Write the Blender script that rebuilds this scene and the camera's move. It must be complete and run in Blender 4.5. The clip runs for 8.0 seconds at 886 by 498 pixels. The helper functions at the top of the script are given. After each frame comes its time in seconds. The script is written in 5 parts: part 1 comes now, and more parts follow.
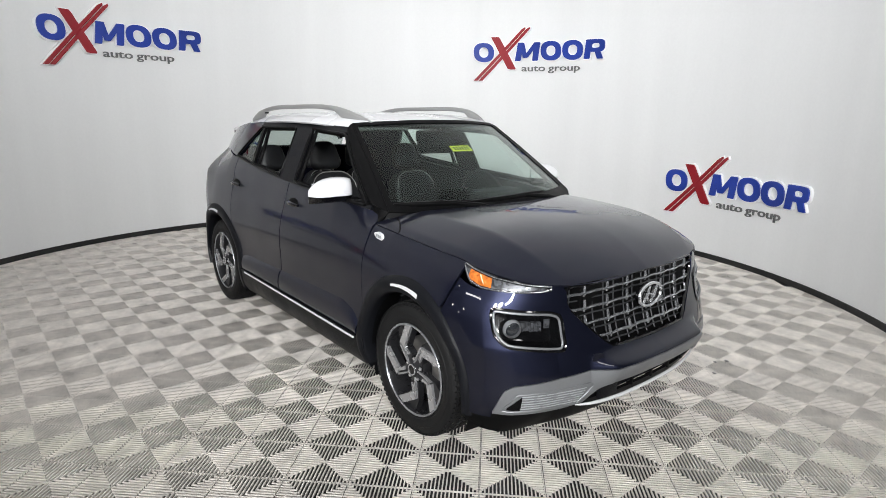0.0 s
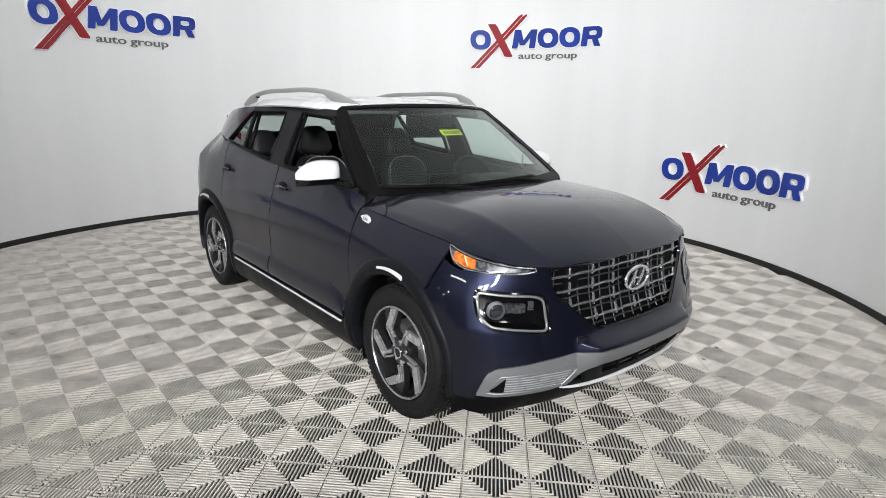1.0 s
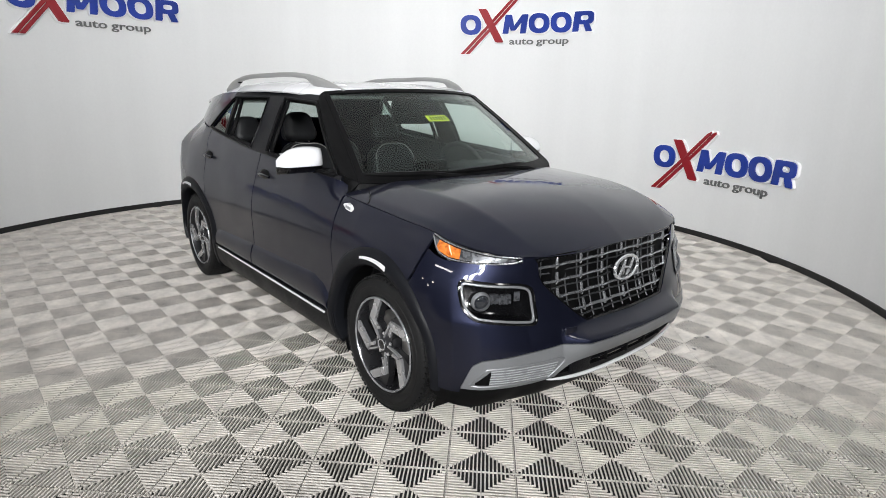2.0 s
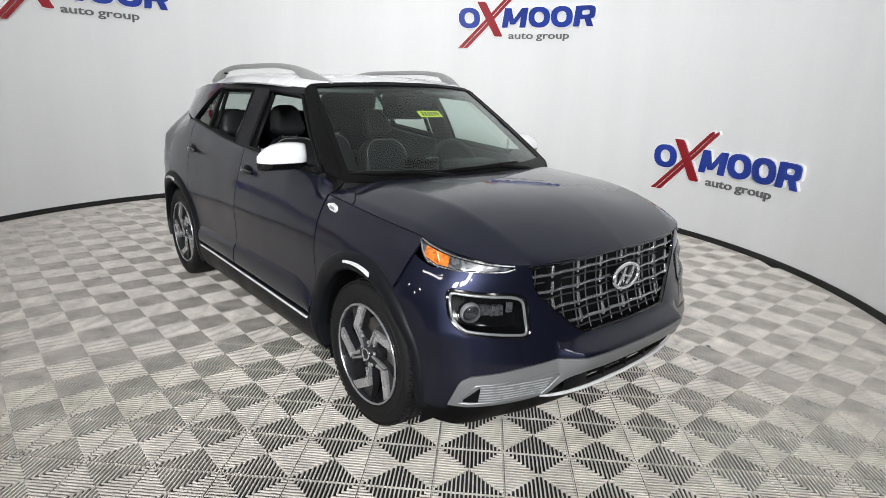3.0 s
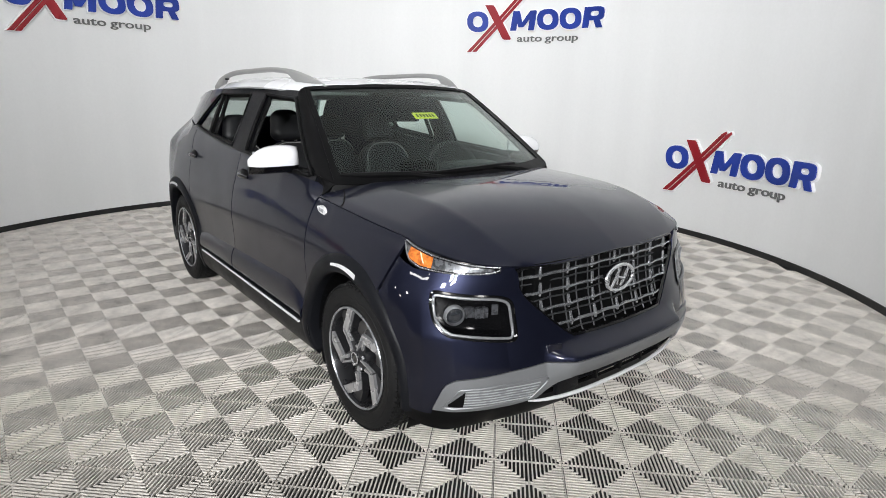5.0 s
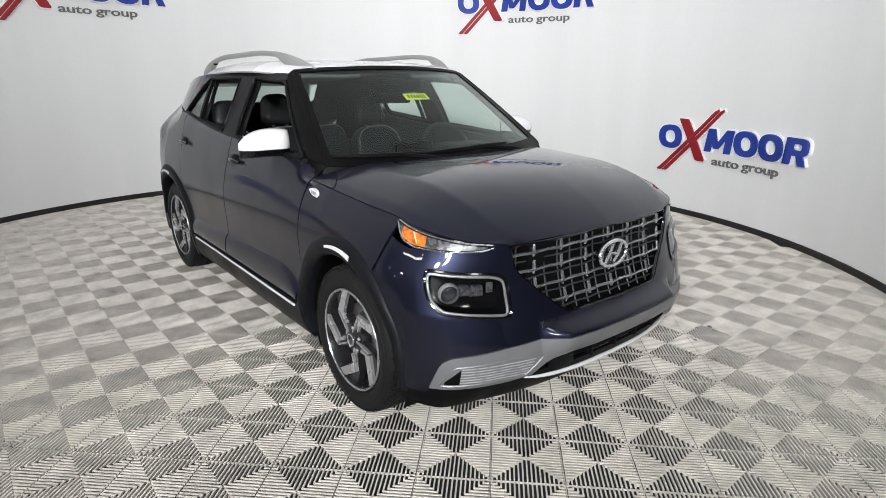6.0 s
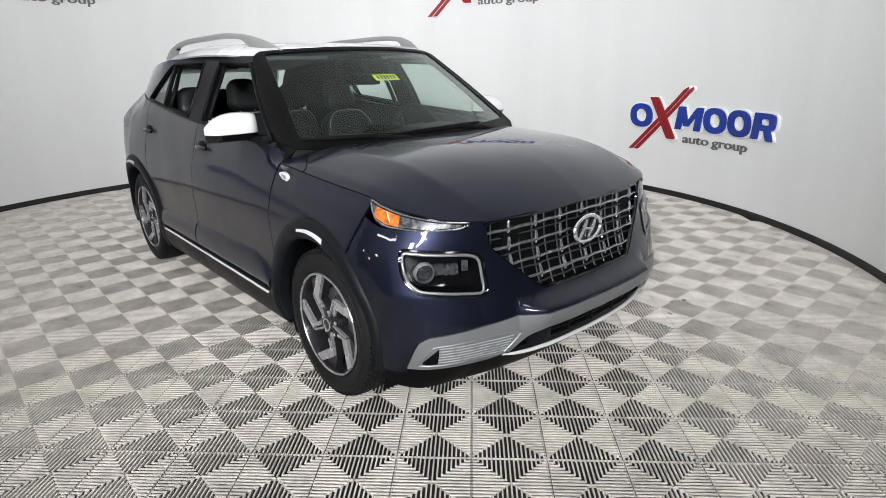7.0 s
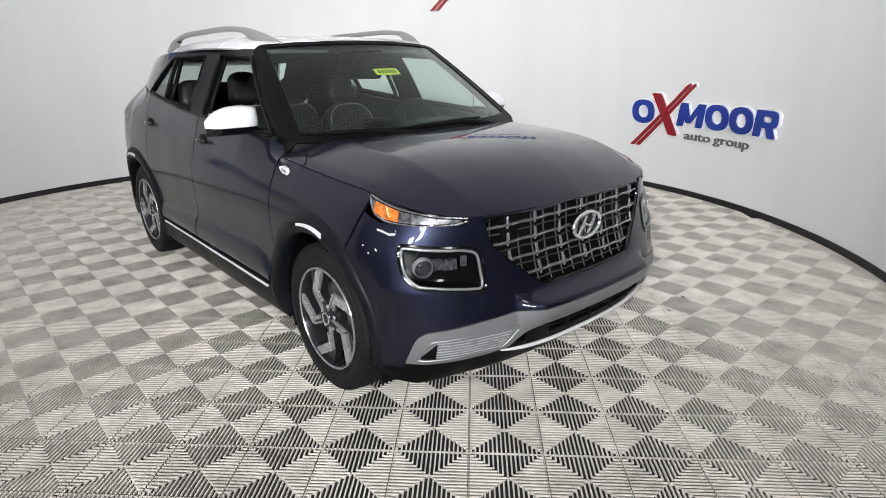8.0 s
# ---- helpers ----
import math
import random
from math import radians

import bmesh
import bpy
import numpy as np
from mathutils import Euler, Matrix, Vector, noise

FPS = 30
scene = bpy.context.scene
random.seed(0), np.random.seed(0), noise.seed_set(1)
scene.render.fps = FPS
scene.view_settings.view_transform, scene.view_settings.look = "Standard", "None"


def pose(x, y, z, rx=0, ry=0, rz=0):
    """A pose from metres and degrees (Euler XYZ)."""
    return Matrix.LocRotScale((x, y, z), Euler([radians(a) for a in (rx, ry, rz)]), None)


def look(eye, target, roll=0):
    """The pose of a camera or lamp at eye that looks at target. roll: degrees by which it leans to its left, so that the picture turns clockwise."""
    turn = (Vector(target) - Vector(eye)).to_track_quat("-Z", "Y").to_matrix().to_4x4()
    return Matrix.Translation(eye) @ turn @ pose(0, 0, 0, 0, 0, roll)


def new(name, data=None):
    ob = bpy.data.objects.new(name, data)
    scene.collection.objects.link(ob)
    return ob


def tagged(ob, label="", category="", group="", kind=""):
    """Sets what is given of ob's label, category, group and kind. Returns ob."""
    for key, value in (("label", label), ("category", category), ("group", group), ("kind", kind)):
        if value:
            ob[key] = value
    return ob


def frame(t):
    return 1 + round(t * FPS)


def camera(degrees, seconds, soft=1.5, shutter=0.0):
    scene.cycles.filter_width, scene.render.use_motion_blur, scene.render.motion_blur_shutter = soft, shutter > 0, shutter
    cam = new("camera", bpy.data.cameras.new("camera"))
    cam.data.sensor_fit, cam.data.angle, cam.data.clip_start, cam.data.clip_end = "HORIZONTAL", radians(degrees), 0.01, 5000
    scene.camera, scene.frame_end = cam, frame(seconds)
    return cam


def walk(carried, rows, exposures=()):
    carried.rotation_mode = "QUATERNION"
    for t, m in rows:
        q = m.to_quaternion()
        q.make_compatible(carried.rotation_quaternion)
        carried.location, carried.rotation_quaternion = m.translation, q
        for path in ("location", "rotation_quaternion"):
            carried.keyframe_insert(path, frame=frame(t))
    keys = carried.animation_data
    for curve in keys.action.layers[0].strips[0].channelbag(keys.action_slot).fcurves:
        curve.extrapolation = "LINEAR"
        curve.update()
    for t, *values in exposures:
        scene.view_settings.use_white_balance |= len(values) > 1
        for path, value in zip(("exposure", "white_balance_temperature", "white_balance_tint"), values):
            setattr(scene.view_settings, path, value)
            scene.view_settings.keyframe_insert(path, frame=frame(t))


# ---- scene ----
cam = camera(74.8, 8.0, soft=0.75)
# seconds, x, y, z, and the turns about x, y and z; the car stands over the origin with its nose along +x
PATH = [
    (0.0, 3.3092, -2.3496, 1.5378, 76.438, -1.094, 50.549),
    (0.5, 3.3451, -2.3179, 1.5266, 75.789, -1.096, 51.125),
    (1.0, 3.3508, -2.2944, 1.4953, 75.610, -1.302, 50.685),
    (1.5, 3.3557, -2.2645, 1.4812, 74.881, -1.037, 50.235),
    (3.0, 3.2168, -2.0852, 1.4804, 73.982, -2.162, 49.970),
    (3.5, 3.2468, -2.0162, 1.4916, 74.354, -2.076, 50.942),
    (4.0, 3.2693, -1.9835, 1.4786, 74.648, -2.030, 51.857),
    (5.5, 3.2744, -1.9542, 1.4426, 74.092, -0.803, 51.529),
    (6.0, 3.2825, -1.9538, 1.4268, 73.230, -0.262, 51.078),
    (6.5, 3.2854, -1.9501, 1.4085, 72.362, 0.388, 49.895),
    (7.0, 3.2818, -1.9395, 1.3907, 72.000, 0.791, 48.408),
    (7.5, 3.2897, -1.9373, 1.3903, 71.693, 0.689, 48.074),
    (8.0, 3.2880, -1.9346, 1.3934, 71.481, 0.397, 48.654),
]
walk(cam, [(t, pose(x, y, z, rx, ry, rz)) for t, x, y, z, rx, ry, rz in PATH])

# ---- world and lights ----
scene.view_settings.exposure = 0.0
world = bpy.data.worlds.new("world")
world.use_nodes = True
scene.world = world
world.node_tree.nodes["Background"].inputs[0].default_value = (0.5, 0.52, 0.55, 1)
world.node_tree.nodes["Background"].inputs[1].default_value = 0.02


# ---- materials ----
def surface(name, base, rough=0.5, metal=0.0, vary=0.12, scale=8.0, fine=120.0, bump=0.0, bump_scale=300.0, coat=0.0, coat_ior=1.45, spec=0.5, stretch=None, rough_vary=0.08, spread=0.0):
    """A node material with colour change at two scales, uneven gloss and fine relief."""
    m = bpy.data.materials.new(name)
    m.use_nodes = True
    nt = m.node_tree
    bsdf = nt.nodes["Principled BSDF"]
    link = nt.links.new
    geo = nt.nodes.new("ShaderNodeNewGeometry")
    big = nt.nodes.new("ShaderNodeTexNoise")
    big.inputs["Scale"].default_value, big.inputs["Detail"].default_value = scale, 4
    small = nt.nodes.new("ShaderNodeTexNoise")
    small.inputs["Scale"].default_value, small.inputs["Detail"].default_value = fine, 2
    place = geo.outputs["Position"]
    if stretch:
        pull = nt.nodes.new("ShaderNodeVectorMath")
        pull.operation = "MULTIPLY"
        pull.inputs[1].default_value = stretch
        link(place, pull.inputs[0])
        place = pull.outputs["Vector"]
    link(place, big.inputs["Vector"])
    link(geo.outputs["Position"], small.inputs["Vector"])
    add = nt.nodes.new("ShaderNodeMath")
    add.operation = "MULTIPLY_ADD"
    add.inputs[1].default_value = 0.35
    link(small.outputs["Fac"], add.inputs[0])
    link(big.outputs["Fac"], add.inputs[2])
    last = add.outputs[0]
    if spread:
        info = nt.nodes.new("ShaderNodeObjectInfo")
        more = nt.nodes.new("ShaderNodeMath")
        more.operation = "MULTIPLY_ADD"
        more.inputs[1].default_value = spread
        link(info.outputs["Random"], more.inputs[0])
        link(last, more.inputs[2])
        last = more.outputs[0]
    ramp = nt.nodes.new("ShaderNodeMapRange")
    ramp.inputs["From Min"].default_value, ramp.inputs["From Max"].default_value = 0.35, 0.95 + spread
    ramp.inputs["To Min"].default_value, ramp.inputs["To Max"].default_value = 1 - vary, 1 + vary
    link(last, ramp.inputs["Value"])
    mul = nt.nodes.new("ShaderNodeVectorMath")
    mul.operation = "SCALE"
    mul.inputs[0].default_value = base
    link(ramp.outputs["Result"], mul.inputs["Scale"])
    link(mul.outputs["Vector"], bsdf.inputs["Base Color"])
    gloss = nt.nodes.new("ShaderNodeMapRange")
    gloss.inputs["From Min"].default_value, gloss.inputs["From Max"].default_value = 0.3, 0.7
    gloss.inputs["To Min"].default_value, gloss.inputs["To Max"].default_value = max(0.01, rough - rough_vary), min(1, rough + rough_vary)
    link(big.outputs["Fac"], gloss.inputs["Value"])
    link(gloss.outputs["Result"], bsdf.inputs["Roughness"])
    bsdf.inputs["Metallic"].default_value = metal
    bsdf.inputs["Specular IOR Level"].default_value = spec
    bsdf.inputs["Coat Weight"].default_value = coat
    bsdf.inputs["Coat IOR"].default_value = coat_ior
    bsdf.inputs["Coat Roughness"].default_value = 0.02
    if bump:
        tex = nt.nodes.new("ShaderNodeTexNoise")
        tex.inputs["Scale"].default_value, tex.inputs["Detail"].default_value = bump_scale, 3
        link(geo.outputs["Position"], tex.inputs["Vector"])
        rel = nt.nodes.new("ShaderNodeBump")
        rel.inputs["Strength"].default_value, rel.inputs["Distance"].default_value = bump, 0.002
        link(tex.outputs["Fac"], rel.inputs["Height"])
        link(rel.outputs["Normal"], bsdf.inputs["Normal"])
    return m


def clear(name, tint, gloss=0.02, shine0=0.028):
    """A thin pane: straight through with a tint, and a mirror at grazing angles."""
    m = bpy.data.materials.new(name)
    m.use_nodes = True
    nt = m.node_tree
    nt.nodes.remove(nt.nodes["Principled BSDF"])
    out = nt.nodes["Material Output"]
    see = nt.nodes.new("ShaderNodeBsdfTransparent")
    see.inputs[0].default_value = (*tint, 1)
    shine = nt.nodes.new("ShaderNodeBsdfGlossy")
    shine.inputs["Roughness"].default_value = gloss
    fres = nt.nodes.new("ShaderNodeLayerWeight")
    fres.inputs["Blend"].default_value = 0.5
    steep = nt.nodes.new("ShaderNodeMath")
    steep.operation = "POWER"
    steep.inputs[1].default_value = 4.0
    nt.links.new(fres.outputs["Facing"], steep.inputs[0])
    curve = nt.nodes.new("ShaderNodeMapRange")
    curve.inputs["To Min"].default_value, curve.inputs["To Max"].default_value = shine0, 0.9
    nt.links.new(steep.outputs[0], curve.inputs["Value"])
    mix = nt.nodes.new("ShaderNodeMixShader")
    nt.links.new(curve.outputs["Result"], mix.inputs[0])
    nt.links.new(see.outputs[0], mix.inputs[1])
    nt.links.new(shine.outputs[0], mix.inputs[2])
    nt.links.new(mix.outputs[0], out.inputs["Surface"])
    return m


def glowing(name, colour, strength):
    m = bpy.data.materials.new(name)
    m.use_nodes = True
    b = m.node_tree.nodes["Principled BSDF"]
    b.inputs["Base Color"].default_value = (*colour, 1)
    b.inputs["Emission Color"].default_value = (*colour, 1)
    b.inputs["Emission Strength"].default_value = strength
    return m


NAVY = surface("navy_paint", (0.0165, 0.0186, 0.0360), 0.42, 0.8, 0.08, 3, 900, coat=0.96, rough_vary=0.04, coat_ior=1.47, spec=0.04)
WHITE = surface("white_paint", (0.74, 0.74, 0.76), 0.25, 0, 0.02, 3, 200, coat=0.6)
PLASTIC = surface("dark_plastic", (0.0045, 0.0048, 0.0062), 0.40, 0, 0.12, 5, 300, bump=0.15, bump_scale=900, spec=0.17)
BLACK = surface("black_plastic", (0.003, 0.003, 0.0033), 0.5, 0, 0.15, 6, 300, spec=0.12)
GLOSS = surface("gloss_black", (0.004, 0.004, 0.0045), 0.12, 0, 0.1, 6, 300, coat=0.6)
SILVER = surface("silver_plastic", (0.20, 0.205, 0.215), 0.36, 0.35, 0.05, 6, 300)
CHROME = surface("chrome", (0.74, 0.75, 0.77), 0.16, 0.75, 0.04, 6, 200)
DARKCHROME = surface("dark_chrome", (0.40, 0.41, 0.43), 0.28, 0.7, 0.05, 6, 200)
RAIL = surface("rail_silver", (0.34, 0.34, 0.335), 0.36, 0.45, 0.05, 6, 300)
FLARE = surface("satin_flare", (0.0065, 0.007, 0.009), 0.45, 0, 0.1, 5, 300, spec=0.14)
RUBBER = surface("tyre_rubber", (0.0105, 0.0105, 0.0108), 0.6, 0, 0.25, 9, 200, bump=0.2, bump_scale=500, spec=0.2)
ALLOY = surface("machined_alloy", (0.52, 0.52, 0.53), 0.26, 0.65, 0.06, 12, 400)
ALLOYDARK = surface("dark_alloy", (0.030, 0.030, 0.033), 0.3, 0.5, 0.1, 10, 300, coat=0.3)
STEEL = surface("brake_steel", (0.35, 0.34, 0.33), 0.35, 0.9, 0.15, 30, 400)
LEATHER = surface("black_leather", (0.012, 0.0125, 0.014), 0.5, 0, 0.12, 8, 60, bump=0.05, bump_scale=250)
PIPING = surface("pale_piping", (0.30, 0.30, 0.295), 0.5, 0, 0.05)
TRIM = surface("charcoal_trim", (0.026, 0.028, 0.029), 0.55, 0, 0.12, 7, 300, bump=0.15, bump_scale=700)
LINER = surface("grey_headliner", (0.075, 0.080, 0.076), 0.85, 0, 0.06, 7, 300)
AMBER = surface("amber_lens", (0.50, 0.13, 0.018), 0.2, 0, 0.75, 60, 200, coat=0.6, bump=0.5, bump_scale=70)
STREAK = surface("pale_amber", (0.80, 0.62, 0.40), 0.2, 0, 0.1, 40, 200, coat=1.0)
CLEARLENS = surface("clear_reflector", (0.075, 0.078, 0.085), 0.28, 0.45, 0.6, 55, 300, coat=0.35, bump=0.5, bump_scale=90)
POCKET_GREY = surface("pale_lens", (0.40, 0.41, 0.42), 0.3, 0.2, 0.12, 25, 300)
GRILLECHROME = surface("satin_chrome", (0.42, 0.43, 0.45), 0.24, 0.85, 0.05, 6, 200)
YELLOW = surface("yellow_sticker", (0.72, 0.80, 0.05), 0.5, 0, 0.05)
SHIELD = clear("windscreen_glass", (0.57, 0.70, 0.645), shine0=0.036)
PANE = clear("side_glass", (0.70, 0.75, 0.73))
COVER = clear("lamp_cover", (0.95, 0.95, 0.96))
WALL = surface("white_banner", (0.76, 0.76, 0.757), 0.55, 0, 0.045, 2.6, 40, stretch=(1, 1, 0.06))
SKIRT = surface("black_base_strip", (0.012, 0.012, 0.012), 0.5, 0, 0.2, 9, 200)
TILE = surface("grey_tile_plastic", (0.73, 0.688, 0.636), 0.36, 0, 0.34, 7.5, 38, rough_vary=0.1, spread=0.12)
SLAB = surface("dark_slab", (0.03, 0.03, 0.03), 0.8, 0, 0.2, 4, 80)
BLUE = surface("blue_sign_face", (0.007, 0.034, 0.28), 0.4, 0, 0.30, 2.0, 60)
RED = surface("red_sign_face", (0.27, 0.004, 0.012), 0.4, 0, 0.12, 2.0, 60)
LENSGLASS = surface("grey_lens_glass", (0.022, 0.024, 0.028), 0.10, 0, 0.3, 30, 200, coat=1.0)
BARGREY = surface("dark_satin_bar", (0.055, 0.056, 0.06), 0.35, 0.5, 0.08, 6, 200)
GREYSIGN = surface("grey_sign_face", (0.13, 0.13, 0.13), 0.4, 0, 0.1)
SIGNWHITE = surface("white_sign_edge", (0.85, 0.85, 0.86), 0.45, 0, 0.03)
DARKROOM = surface("dark_room_paint", (0.06, 0.06, 0.065), 0.8, 0, 0.1, 2, 60)
LIGHT = glowing("lamp_diffuser", (1.0, 0.97, 0.93), 9.0)
INNERGLASS = clear("inner_glass", (0.99, 1.0, 0.99), shine0=0.0)
CEIL = glowing("luminous_ceiling", (0.97, 0.985, 1.0), 0.24)
LAMP_COLOUR = (0.975, 0.99, 1.0)
SPOT = glowing("spot_diffuser", (1.0, 0.97, 0.93), 30.0)


# ---- mesh helpers ----
def mesh_object(name, verts, faces, material, parent=None, label="", smooth=35.0, recalc=True):
    me = bpy.data.meshes.new(name)
    me.from_pydata([tuple(v) for v in verts], [], faces)
    if recalc:
        bm = bmesh.new()
        bm.from_mesh(me)
        bmesh.ops.recalc_face_normals(bm, faces=bm.faces)
        bm.to_mesh(me)
        bm.free()
    me.materials.append(material)
    if smooth:
        me.shade_smooth()
        me.set_sharp_from_angle(angle=radians(smooth))
    ob = new(name, me)
    ob.parent = parent
    if label:
        tagged(ob, label)
    return ob


def part(name, bm, material, parent, label="", smooth=35.0):
    """Links a bmesh as one mesh object under a thing or a part."""
    bmesh.ops.recalc_face_normals(bm, faces=bm.faces)
    me = bpy.data.meshes.new(name)
    bm.to_mesh(me)
    bm.free()
    me.materials.append(material)
    if smooth:
        me.shade_smooth()
        me.set_sharp_from_angle(angle=radians(smooth))
    ob = new(name, me)
    ob.parent = parent
    if label:
        tagged(ob, label)
    return ob


def empty(name, x=0, y=0, z=0):
    ob = new(name)
    ob.matrix_basis = pose(x, y, z)
    return ob


def smooth_curve(*knots):
    """A smooth function through (t, value) knots, held flat past the ends."""
    t = np.array([k[0] for k in knots], float)
    v = np.array([k[1] for k in knots], float)
    d = np.diff(v) / np.diff(t)
    m = np.concatenate([[d[0]], (d[:-1] * np.diff(t)[1:] + d[1:] * np.diff(t)[:-1]) / (t[2:] - t[:-2]), [d[-1]]]) if len(t) > 2 else np.array([d[0], d[0]])

    def value(q):
        q = np.clip(np.asarray(q, float), t[0], t[-1])
        i = np.clip(np.searchsorted(t, q, side="right") - 1, 0, len(t) - 2)
        h = t[i + 1] - t[i]
        a = (q - t[i]) / h
        return (2 * a**3 - 3 * a**2 + 1) * v[i] + (a**3 - 2 * a**2 + a) * h * m[i] + (3 * a**2 - 2 * a**3) * v[i + 1] + (a**3 - a**2) * h * m[i + 1]
    return value


def line(*knots):
    t = [k[0] for k in knots]
    v = [k[1] for k in knots]
    return lambda q: np.interp(q, t, v)


HEART = np.array((0.2, 0.0, 0.75))


def shell(P, thick=0.012, hole=None, lift=0.0, middle=HEART):
    """Verts and faces of a sheet of points P[i, j] with thickness, its outer side away from the middle of the car."""
    n, m = P.shape[:2]
    N = np.cross(np.gradient(P, axis=0), np.gradient(P, axis=1))
    N /= np.maximum(np.linalg.norm(N, axis=2, keepdims=True), 1e-9)
    if (N * (P - middle)).sum() < 0:
        N = -N
    outer, inner = P + N * lift, P + N * (lift - thick)
    verts = np.concatenate([outer.reshape(-1, 3), inner.reshape(-1, 3)])
    k = n * m
    keep = np.ones((n - 1, m - 1), bool)
    if hole is not None:
        for i in range(n - 1):
            for j in range(m - 1):
                keep[i, j] = not hole(i, j)
    faces = []
    for i in range(n - 1):
        for j in range(m - 1):
            if not keep[i, j]:
                continue
            a, b, c, d = i * m + j, (i + 1) * m + j, (i + 1) * m + j + 1, i * m + j + 1
            faces.append((a, b, c, d))
            faces.append((d + k, c + k, b + k, a + k))
            for (p, q), (u, v) in (((a, b), (i, j - 1)), ((b, c), (i + 1, j)), ((c, d), (i, j + 1)), ((d, a), (i - 1, j))):
                if not (0 <= u < n - 1 and 0 <= v < m - 1 and keep[u, v]):
                    faces.append((q, p, p + k, q + k))
    return verts, faces


def panel(name, P, material, parent, label="", thick=0.012, hole=None, lift=0.0, smooth=35.0):
    v, f = shell(P, thick, hole, lift)
    return mesh_object(name, v, f, material, parent, label, smooth)


def box(bm, cx, cy, cz, sx, sy, sz, bevel=0.0, m=None, seg=2):
    made = bmesh.ops.create_cube(bm, size=1.0, matrix=Matrix.Translation((cx, cy, cz)) @ Matrix.Diagonal((sx, sy, sz, 1)))
    if bevel:
        edges = list({e for v in made["verts"] for e in v.link_edges})
        res = bmesh.ops.bevel(bm, geom=edges, offset=bevel, segments=seg, affect="EDGES", profile=0.6)
        made["verts"] = list({v for f in res["faces"] for v in f.verts} | {v for v in made["verts"] if v.is_valid})
    if m is not None:
        bmesh.ops.transform(bm, matrix=m, verts=[v for v in made["verts"] if v.is_valid])
    return made


def tube(bm, pts, radius, sides=8, closed=False, flat=1.0, up=(0, 0, 1)):
    """A round or flattened bar along points; radius may be a list."""
    pts = [Vector(p) for p in pts]
    n = len(pts)
    rings = []
    for i, p in enumerate(pts):
        a = pts[(i - 1) % n] if closed else pts[max(i - 1, 0)]
        b = pts[(i + 1) % n] if closed else pts[min(i + 1, n - 1)]
        t = (b - a).normalized()
        side = t.cross(Vector(up))
        side = side.normalized() if side.length > 1e-6 else t.orthogonal().normalized()
        top = side.cross(t).normalized()
        r = radius[i] if hasattr(radius, "__len__") else radius
        rings.append([bm.verts.new(p + side * (r * math.cos(2 * math.pi * k / sides)) + top * (r * flat * math.sin(2 * math.pi * k / sides))) for k in range(sides)])
    for i in range(n if closed else n - 1):
        r0, r1 = rings[i], rings[(i + 1) % n]
        for k in range(sides):
            bm.faces.new((r0[k], r0[(k + 1) % sides], r1[(k + 1) % sides], r1[k]))
    if not closed:
        bm.faces.new(rings[0][::-1])
        bm.faces.new(rings[-1])


def lathe(bm, profile, steps=48, m=Matrix.Identity(4), closed=True):
    """Turns (radius, y) pairs about the y axis."""
    rings = []
    for k in range(steps):
        a = 2 * math.pi * k / steps
        rings.append([bm.verts.new(m @ Vector((r * math.cos(a), y, r * math.sin(a)))) for r, y in profile])
    n = len(profile)
    for k in range(steps):
        r0, r1 = rings[k], rings[(k + 1) % steps]
        for i in range(n if closed else n - 1):
            bm.faces.new((r0[i], r0[(i + 1) % n], r1[(i + 1) % n], r1[i]))


def prism(bm, outline, y0, y1, m=Matrix.Identity(4)):
    """A plate of an (x, z) outline between two depths."""
    a = [bm.verts.new(m @ Vector((x, y0, z))) for x, z in outline]
    b = [bm.verts.new(m @ Vector((x, y1, z))) for x, z in outline]
    n = len(outline)
    bm.faces.new(a)
    bm.faces.new(b[::-1])
    for i in range(n):
        bm.faces.new((a[i], b[i], b[(i + 1) % n], a[(i + 1) % n]))


# ---- the booth: round wall, floor, ceiling ----
CX, CY, RADIUS, TOP = -0.466, 0.100, 3.84, 3.3
OPEN_FROM, OPEN_TO = -94.0, 14.0


def on_wall(deg, z, inset=0.0):
    a = radians(deg)
    return Vector((CX + (RADIUS - inset) * math.cos(a), CY + (RADIUS - inset) * math.sin(a), z))


def wall_band(name, z0, z1, inset, thick, material, label, category):
    n = 96
    verts, faces = [], []
    for i in range(n + 1):
        d = OPEN_TO + (360 + OPEN_FROM - OPEN_TO) * i / n
        for dz, off in ((z0, inset), (z1, inset), (z1, inset - thick), (z0, inset - thick)):
            verts.append(on_wall(d, dz, off))
    for i in range(n):
        for k in range(4):
            faces.append((i * 4 + k, i * 4 + (k + 1) % 4, i * 4 + 4 + (k + 1) % 4, i * 4 + 4 + k))
    faces += [(0, 1, 2, 3), (n * 4 + 3, n * 4 + 2, n * 4 + 1, n * 4)]
    return tagged(mesh_object(name, verts, faces, material), label, category, kind="structure")


wall_band("wall_round", 0.0, TOP, 0.0, 0.06, WALL, "smooth white banner wall curving round the booth", "wall")
wall_band("baseboard", 0.0, 0.055, 0.012, 0.010, SKIRT, "black rubber base strip along the curved wall", "baseboard")

